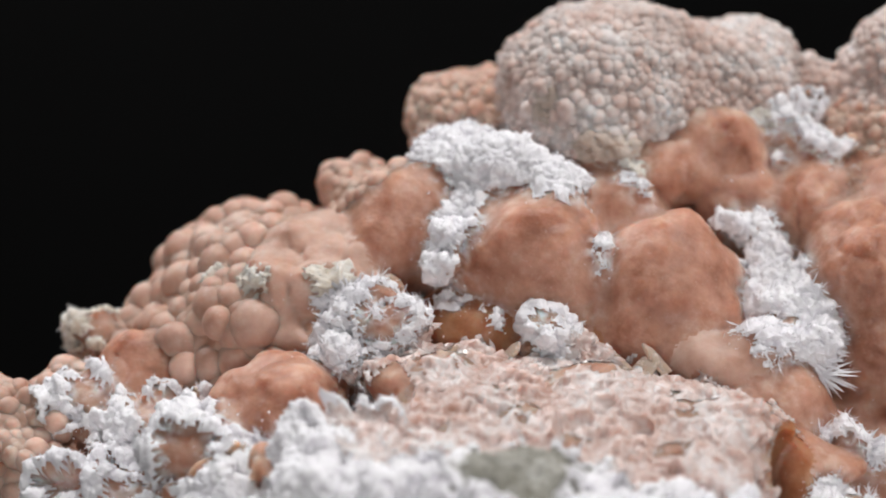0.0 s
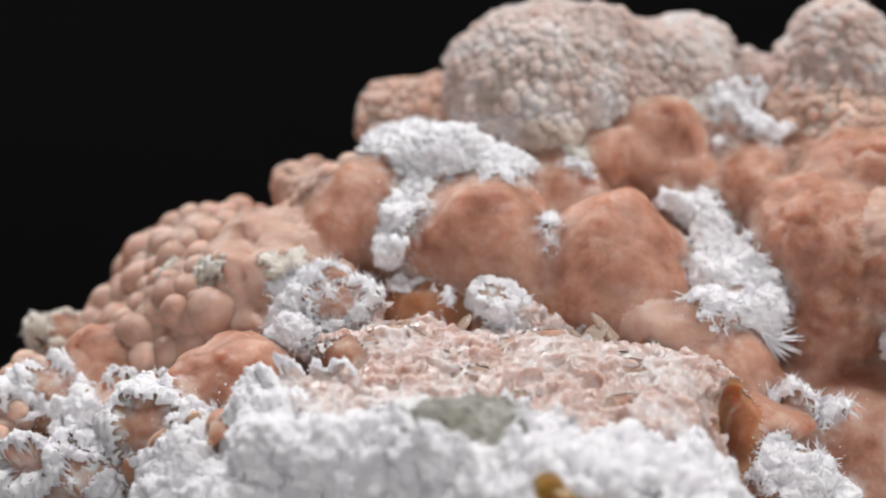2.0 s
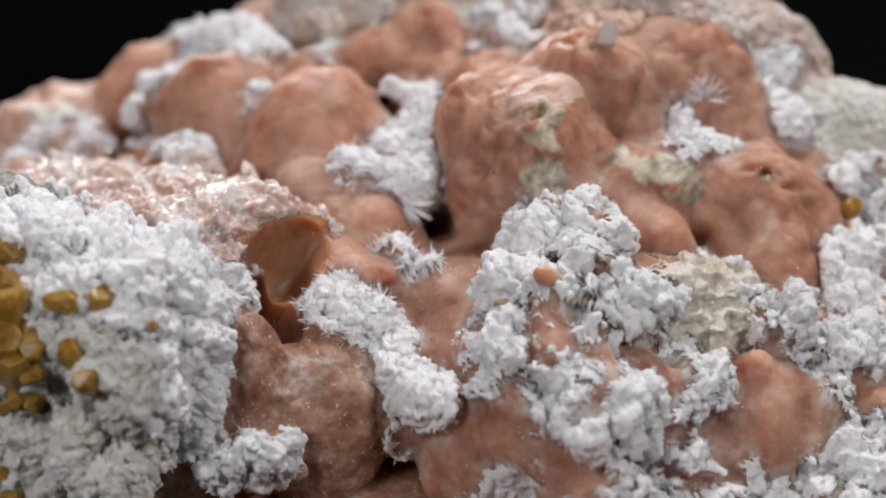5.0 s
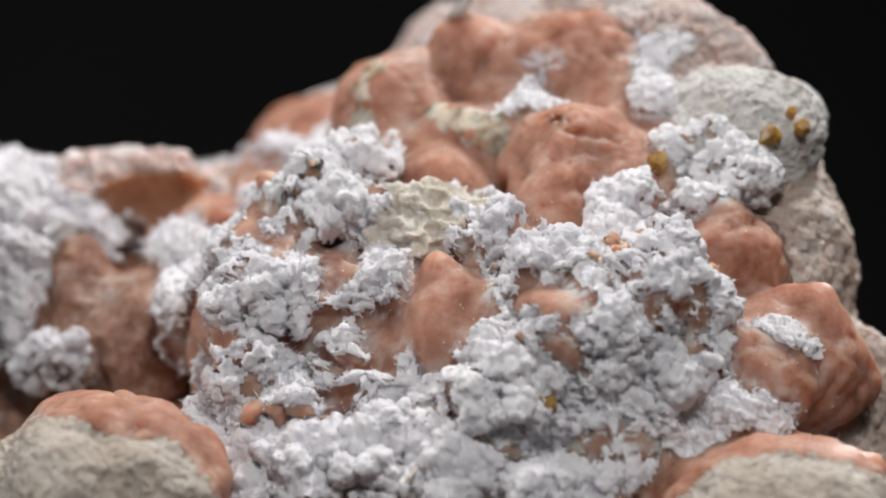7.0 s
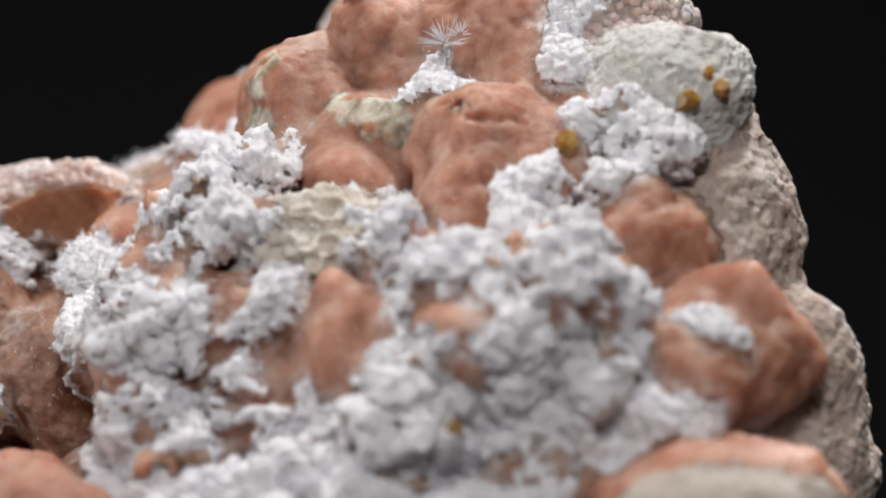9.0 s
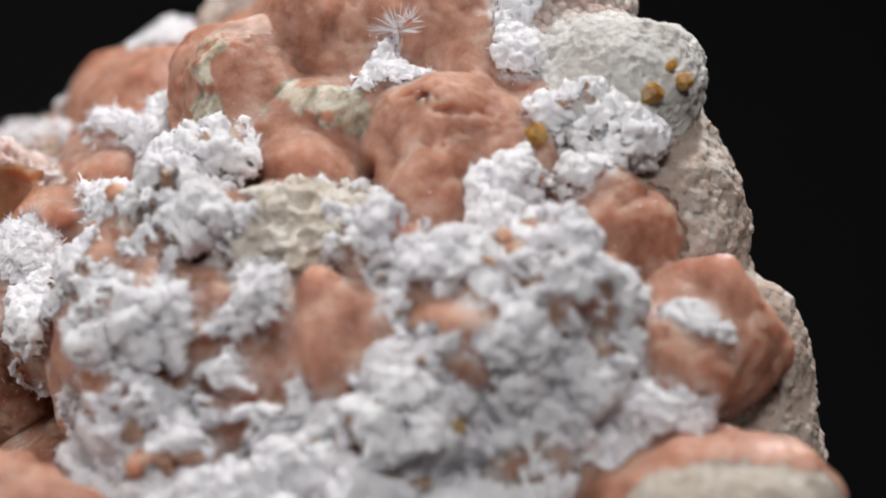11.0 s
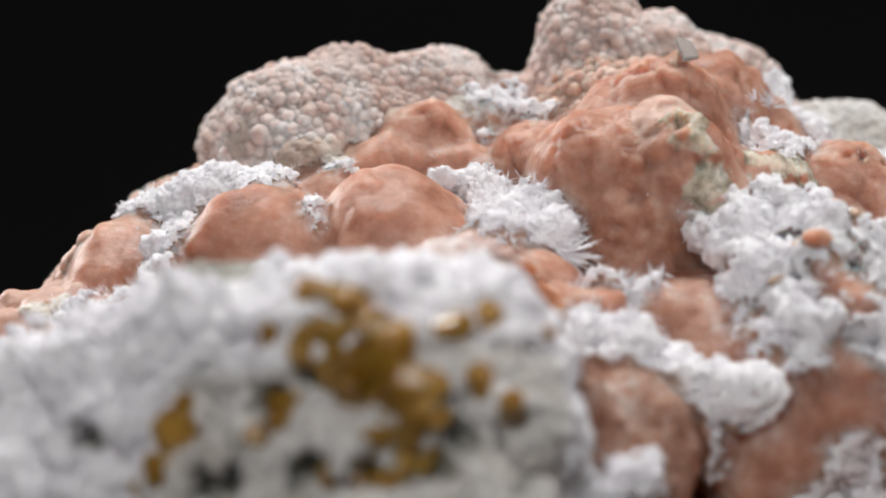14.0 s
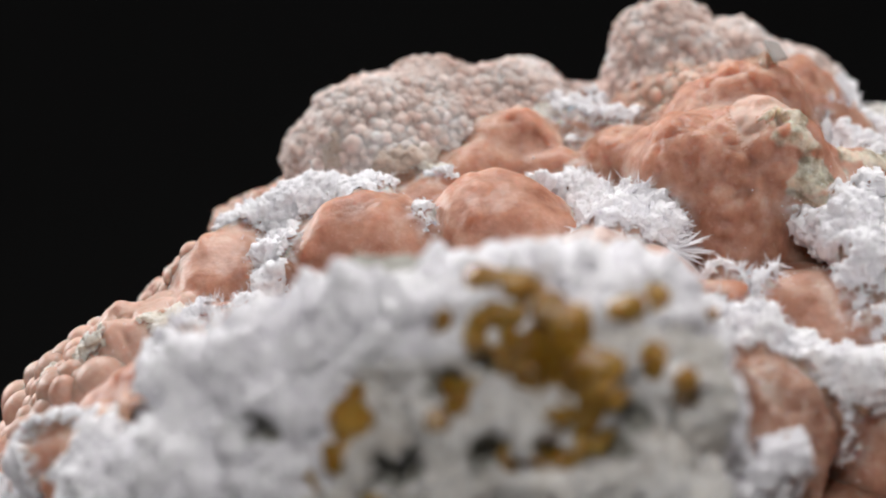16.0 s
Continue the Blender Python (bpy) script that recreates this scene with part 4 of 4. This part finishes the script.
zone("white_tuft", WHITE, "snow", "fluffy white tuft", ((2.3, 1.62, -0.3), (0.15, 0.17, 0.2)), ((2.36, 1.66, -0.6), (0.17, 0.19, 0.24)))
zone("white_crust", WHITE, "snow", "white fibrous crust", ((2.0, 2.35, 0.18), (0.2, 0.32, 0.16)), ((2.18, 2.62, 0.0), (0.2, 0.28, 0.2)), ((2.3, 2.25, -0.25), (0.16, 0.24, 0.14)))
zone("white_web", WHITE, "drift", "web of white fibres", ((0.98, 1.08, 0.68), (0.04, 0.06, 0.10)), ((1.08, 1.02, 0.54), (0.05, 0.10, 0.06)), ((1.24, 1.12, 0.50), (0.05, 0.14, 0.04)), ((1.14, 0.86, 0.38), (0.08, 0.10, 0.06)))
zone("white_shred", WHITE, "drift", "white shreds across an orange-pink lobe", ((3.28, 2.74, -1.36), (0.12, 0.16, 0.07)), ((3.48, 2.32, -1.95), (0.16, 0.28, 0.14)), ((3.2, 3.05, -1.5), (0.06, 0.10, 0.05)))
zone("white_block", WHITE, "drift", "blocky white crust", ((1.02, 2.38, 1.02), (0.22, 0.28, 0.18)), ((1.3, 2.2, 0.70), (0.18, 0.2, 0.14)))
zone("white_crust", WHITE, "snow", "white fibrous crust with pressed needles", ((-5.72, -1.28, -1.04), (0.5, 0.34, 0.2)), ((-6.35, -1.0, -1.04), (0.42, 0.26, 0.2)), ((-5.25, -1.8, -0.88), (0.42, 0.3, 0.24)), ((-5.9, -1.7, -1.4), (0.6, 0.3, 0.25)))
zone("white_patch", WHITE, "snow", "white powdery patch", ((-1.22, 1.46, 1.16), (0.12, 0.12, 0.16)), ((-1.10, 1.62, 1.14), (0.17, 0.2, 0.13)), ((-1.02, 1.30, 1.02), (0.2, 0.14, 0.14)))
zone("white_shred", WHITE, "drift", "shreds of white fibre at the tops of the lobes", ((-2.91, 0.22, 0.76), (0.10, 0.09, 0.05)), ((-2.58, -0.14, 0.49), (0.04, 0.07, 0.07)), ((-2.35, 0.5, 0.78), (0.09, 0.07, 0.04)))
zone("white_shred", WHITE, "drift", "shreds of white fibre under the lobes", ((-3.68, -0.36, -0.06), (0.12, 0.07, 0.04)), ((-3.4, -0.56, -0.05), (0.08, 0.05, 0.03)))
zone("white_shred", WHITE, "drift", "narrow white seam between pink lobes", ((-1.66, 0.44, 0.66), (0.08, 0.03, 0.02)), ((-1.46, 0.56, 0.60), (0.07, 0.03, 0.02)))
zone("cream_streak", CREAM, "crust", "pale cream streaks between beads", ((-5.14, -0.42, 0.0), (0.13, 0.08, 0.05)), ((-5.66, -0.16, -0.14), (0.08, 0.08, 0.05)))
zone("white_clump", WHITE, "snow", "small white clump", ((-2.90, -0.80, 0.10), (0.12, 0.10, 0.09)))
zone("flake_patch", BLUSH, "crust", "thin pale flakes", ((-2.55, -0.80, 0.0), (0.26, 0.16, 0.12)), ((-3.6, -0.9, -0.14), (0.25, 0.16, 0.1)))
zone("cream_streak", CREAM, "crust", "cream streak", ((-1.45, 1.30, 1.00), (0.09, 0.08, 0.24)))
zone("cream_cap", CREAM, "crust", "cream oval cap", ((-2.44, 0.82, 0.77), (0.16, 0.1, 0.08)))
zone("cream_clump", CREAM, "snow", "cream fibrous clump", ((-6.45, 0.1, -1.0), (0.16, 0.16, 0.2)))
zone("ribbed_hollow", PINK, "ribs", "cream and green ribbed hollow", ((0.47, -0.02, 0.62), (0.05, 0.10, 0.10)), ((0.49, 0.0, 0.42), (0.06, 0.10, 0.12)), ((0.44, -0.06, 0.22), (0.06, 0.10, 0.09)))
zone("ribbed_fan", PINK, "ribs", "cream ribbed fan", ((0.87, 0.52, 0.36), (0.12, 0.13, 0.09)), ((1.04, 0.66, 0.32), (0.14, 0.16, 0.09)), ((1.24, 0.74, 0.26), (0.10, 0.12, 0.10)))
zone("grey_fan", WALL, "fine", "grey ribbed fan", ((-2.55, 0.84, 0.98), (0.2, 0.12, 0.1)), ((-3.0, 1.05, 1.18), (0.2, 0.14, 0.18)))

# low lumps at the foot
zone("low_lump", PINK, "knobs", "low pink lump with a broken grey underside", ((2.20, -2.30, -2.68), (0.74, 0.70, 0.48)), ((1.72, -2.25, -2.7), (0.55, 0.6, 0.47)), ((1.45, -2.5, -2.62), (0.36, 0.32, 0.36)), ((2.6, -2.3, -2.38), (0.3, 0.34, 0.16)), ((2.55, -1.92, -2.76), (0.5, 0.5, 0.44)))
zone("low_face", STONE, "face", "broken grey face of the lump", ((2.60, -2.5, -2.95), (0.66, 0.66, 0.52)), ((2.75, -2.1, -3.0), (0.6, 0.55, 0.46)), ((2.95, -2.25, -2.78), (0.3, 0.35, 0.28)), ((2.5, -2.8, -2.78), (0.38, 0.3, 0.32)), ((1.9, -2.75, -3.0), (0.6, 0.45, 0.5)))
zone("low_lump", PINK, "knobs", "low pink lump with a broken grey underside", ((3.75, 2.65, -2.54), (0.72, 0.8, 0.46)), ((3.6, 2.05, -2.62), (0.5, 0.5, 0.42)), ((3.55, 3.1, -2.6), (0.5, 0.5, 0.44)))
zone("low_face", STONE, "face", "broken grey face of the lump", ((4.2, 2.50, -2.8), (0.68, 0.88, 0.52)))


def rock_foot():
    """The hidden lower mass, down to the cloth."""
    step = 0.08
    forms = [((-1.5, 0.3, -3.3), (5.0, 2.8, 1.6)), ((1.3, 1.8, -3.4), (2.0, 2.2, 1.7)), ((1.3, -1.3, -3.9), (1.7, 1.5, 0.9)), ((-3.0, -2.1, -3.0), (2.4, 1.3, 1.9)), ((3.0, 2.4, -3.8), (1.2, 1.2, 1.0)),
             ((-6.4, -0.8, -3.2), (1.5, 1.0, 1.5))]
    lo, hi = np.array((-8.6, -4.4, -5.4)), np.array((4.9, 5.0, -0.9))
    shape = tuple(int(x) for x in np.ceil((hi - lo) / step) + 1)
    v, q = skin(field_of(forms, lo, shape, step, 0.35), lo, step)
    v = v + normals_of(v, q) * (0.2 * (billow(v, 0.6, 21, 3, 0.55) - 0.6))[:, None]
    v[:, 2] = np.maximum(v[:, 2], GROUND / CM)
    part("rock_foot", mesh_of("rock_foot", v, q, MATRIX), specimen, "rough pink and grey foot of the rock")


rock_foot()
ROCK = grow_rock()
BEADED = {
    "lobe crowded with pale pink rounded beads": (0.145, BEAD, (-0.5, -0.6, 0.6), -0.05),
    "small ridge of pink beads": (0.09, BEAD, (-0.25, -0.75, 0.6), -0.2),
    "dome of pale pink beads": (0.072, BEAD, (-0.25, -0.75, 0.6), -0.1),
    "large dome of fine dusty pink beads": (0.062, DUSTY, (-0.1, -0.8, 0.6), -0.1),
    "peak of fine dusty pink beads": (0.062, DUSTY, (-0.1, -0.8, 0.6), -0.1),
    "knob of pink beads": (0.07, BEAD, (0, -0.8, 0.6), -0.2),
    "pale knobbly shoulder": (0.05, DUSTY, (0.6, -0.4, 0.7), 0.0),
    "low shelf of pink beads": (0.1, BEAD, (-0.25, -0.75, 0.6), -0.1),
}
LEAN = {"bushy tuft of white fibres": (0.7, -0.2, -0.3), "radiating white fibrous tuft": (0.3, -0.3, -0.3), "tangled white fibrous tuft": (0.3, -0.3, 0)}
for key, pieces in ROCK.items():
    text = key.split("|")[1]
    for ob, p, n, style, k in pieces:
        if text in BEADED:
            size, mat, way, least = BEADED[text]
            beads_on(ob, p, n, size, mat, way, least)
        mat = ob.data.materials[0]
        hairy = text in LEAN or "star" in text or "ring" in text
        if style in ("snow", "bank", "drift"):
            cover = [("fibre_cover", rosettes(p, n, 0.075 if hairy else 0.11, 6, 0.10 if hairy else 0.04, 0.0045 if hairy else 0.0035, 0.6, LEAN.get(text)), FIBRE)]
        elif style == "crust":
            if "flake" not in text:
                continue
            cover = [("flake_cover", rosettes(p, n, 0.2, 3, 0.12, 0.028, 0.7), mat)]
        else:
            continue
        for name, got, stuff in cover:
            tagged(part(name, mesh_of(name, *got, stuff, smooth=False), ob), kind="stuff")
for p, n in STRAYS:
    tagged(part("white_dust", mesh_of("white_dust", *crumbs(p, n, 0.01, 0.009, 0.5), FIBRE), specimen, "white flecks scattered over the pink mineral"), kind="stuff")
p, n = STRAYS[0]
tagged(part("loose_fibre", mesh_of("loose_fibre", *needles(p, n * 0.6 + rng.normal(0, 0.6, p.shape), 0.03, 0.0028), FIBRE, smooth=False), specimen, "loose white fibres along the crusts"), kind="stuff")


# ---- crystals ----
def crystal(c, size, tilt, mat, name="amber_crystal", label="", sides=6, stretch=1.3, taper=0.75):
    bm = bmesh.new()
    rings = []
    for z, s in ((-0.5, 0.8), (0.28, 1.0), (0.5, taper)):
        ring = []
        for k in range(sides):
            a = 2 * math.pi * (k + 0.2 * rng.uniform(-1, 1)) / sides
            ring.append(bm.verts.new((s * math.cos(a) * 0.5, s * math.sin(a) * 0.5, z * stretch + 0.06 * rng.uniform(-1, 1))))
        rings.append(ring)
    for low, high in zip(rings, rings[1:]):
        for k in range(sides):
            bm.faces.new((low[k], low[(k + 1) % sides], high[(k + 1) % sides], high[k]))
    bm.faces.new(rings[-1])
    bm.faces.new(rings[0][::-1])
    bmesh.ops.bevel(bm, geom=bm.edges[:], offset=0.03, segments=1, affect="EDGES")
    me = bpy.data.meshes.new(name)
    bm.transform(Matrix.Scale(size * CM, 4))
    bm.to_mesh(me)
    bm.free()
    me.materials.append(mat)
    ob = part(name, me, specimen, label)
    ob.matrix_basis = Matrix.Translation([x * CM for x in c]) @ Euler([radians(a) for a in tilt]).to_matrix().to_4x4()
    return ob


for c, s, tilt in (((-2.16, -3.72, -0.32), 0.20, (25, 10, 0)), ((-2.05, -3.74, -0.38), 0.24, (50, -20, 30)), ((-1.86, -3.84, -0.55), 0.28, (70, 10, 0)),
                   ((-1.78, -3.93, -0.75), 0.34, (20, 5, 40)), ((-1.80, -3.94, -0.98), 0.34, (65, 0, 50)), ((-1.70, -3.90, -1.16), 0.30, (40, 20, 10)),
                   ((-2.38, -3.72, -0.64), 0.22, (70, 0, 20)), ((-3.28, -3.58, -1.05), 0.36, (60, 10, 0)), ((-3.42, -3.55, -1.22), 0.34, (60, 0, 70)),
                   ((-2.72, -3.90, -1.12), 0.20, (80, 0, 0)), ((-1.24, -3.78, -1.00), 0.20, (40, 0, 0)), ((-1.08, -3.78, -1.18), 0.20, (60, 30, 0)),
                   ((-1.17, -3.56, -0.62), 0.22, (30, 30, 0)), ((-2.56, -3.76, -0.48), 0.14, (50, 0, 30)),
                   ((2.07, 1.94, 0.03), 0.19, (20, 60, 10)), ((2.24, 2.80, 0.32), 0.17, (0, 60, 40)), ((2.27, 3.08, 0.42), 0.15, (10, 70, 0)),
                   ((2.26, 2.98, 0.54), 0.09, (0, 60, 0)), ((3.3, 0.80, -2.02), 0.18, (10, 60, 0)), ((2.65, 0.12, -2.48), 0.18, (0, 80, 20))):
    crystal(c, s, tilt, AMBER, label="amber-yellow glassy crystal")
for k in range(30):
    f = rng.uniform(0, 1)
    spot = (-2.2 + 0.45 * f + rng.normal(0, 0.16), -3.68 - 0.2 * f + rng.normal(0, 0.03), -0.36 - 0.86 * f + rng.normal(0, 0.08))
    crystal(spot, rng.uniform(0.14, 0.30), rng.uniform(0, 90, 3), AMBER, label="brown-amber crystal in a cluster")


for key, pieces in ROCK.items():
    if key.split("|")[0] not in ("pale_crust", "thick_crust"):
        continue
    for _, p, n, _, _ in pieces:
        front = p[(n[:, 1] < -0.6) & (p[:, 1] < -3.3) & (p[:, 0] > -3.5) & (p[:, 2] < -0.5)]
        for spot in front[rng.permutation(len(front))[:6]] if len(front) else ():
            crystal(spot, rng.uniform(0.08, 0.22), rng.uniform(0, 90, 3), AMBER, label="brown-amber crystal sunk in the white crust")


def blade(c, outline, thick, way, mat, name, label):
    """A thin crystal plate of the given outline, facing the given way."""
    bm = bmesh.new()
    n = len(outline)
    front = [bm.verts.new((x, y, thick * (0.5 + 0.5 * y))) for x, y in outline]
    rear = [bm.verts.new((0.95 * x, y, -thick * 0.5)) for x, y in outline]
    bm.faces.new(front)
    bm.faces.new(rear[::-1])
    for k in range(n):
        bm.faces.new((front[k], rear[k], rear[(k + 1) % n], front[(k + 1) % n]))
    bmesh.ops.bevel(bm, geom=bm.edges[:], offset=0.008, segments=2, affect="EDGES")
    bm.transform(Matrix.Scale(CM, 4))
    me = bpy.data.meshes.new(name)
    bm.to_mesh(me)
    bm.free()
    me.materials.append(mat)
    ob = part(name, me, specimen, label)
    ob.matrix_basis = Matrix.Translation([x * CM for x in c]) @ Vector(way).to_track_quat("Z", "Y").to_matrix().to_4x4()
    return ob


blade((0.40, 0.66, 1.26), ((-0.17, -0.14), (0.15, -0.14), (0.10, 0.02), (0.0, 0.13), (-0.05, 0.12), (-0.13, 0.02)), 0.07, (0.86, -0.5, 0.2), AMBERISH, "pointed_crystal", "pinkish translucent pointed crystal on a lobe")
blade((0.44, 0.62, 1.38), ((-0.07, -0.13), (0.08, -0.12), (0.10, 0.06), (0.05, 0.10), (-0.02, 0.11)), 0.04, (0.4, -0.65, 0.6), GLASSY, "clear_crystal", "clear tabular crystal plate on a lobe")


for k in range(7):
    f = rng.uniform(0, 1)
    high, wide = rng.uniform(0.08, 0.17), rng.uniform(0.06, 0.13)
    outline = ((-wide, -high), (wide * 0.8, -high), (wide * rng.uniform(0.3, 0.9), high * 0.5), (wide * rng.uniform(-0.4, 0.3), high), (-wide * rng.uniform(0.6, 1.0), high * 0.2))
    spot = (-3.75 + 1.75 * f + rng.normal(0, 0.06), -0.98 + 0.12 * f + rng.normal(0, 0.06), -0.15 + 0.12 * f + rng.normal(0, 0.03))
    blade(spot, outline, 0.03, (rng.normal(0, 0.5), rng.normal(-0.35, 0.25), 0.8), AMBERISH, "crystal_flake", "pale pink glassy flake lying on the crust")


def needle_star(c, way, length, count, turn=0.0, spread=1.9, width=0.006, label="star of fine white needles"):
    """Fine needles that radiate over the surface from one point."""
    way = np.array(way, float) / np.linalg.norm(way)
    u = np.cross(way, (0, 0, 1.0))
    u /= np.linalg.norm(u)
    w = np.cross(u, way)
    a = turn + rng.uniform(-spread, spread, count)
    ways = np.sin(a)[:, None] * u + np.cos(a)[:, None] * w + way * rng.uniform(0.15, 0.5, (count, 1))
    tagged(part("needle_star", mesh_of("needle_star", *needles(np.array(c) + 0.03 * ways, ways, length, width, 0.05), FIBRE, smooth=False), specimen, label), kind="stuff")


needle_star((1.06, 1.22, 0.86), (0.8, -0.5, 0.4), 0.19, 40, width=0.004)
needle_star((0.95, 1.35, 0.93), (0.7, -0.6, 0.5), 0.11, 24, width=0.004)
for k in range(4):
    needle_star((-1.0 + 0.09 * k, -0.28 - 0.05 * k, 0.16 - 0.09 * k), (0.35, -0.9, 0.15), 0.24, 30, -2.1, 0.9, 0.010, "fan of white blades on the bushy tuft")
needle_star((-0.34, -0.88, -0.46), (0.3, -0.9, 0.2), 0.16, 26, -1.6, 1.2, 0.009, "small fan of white blades")
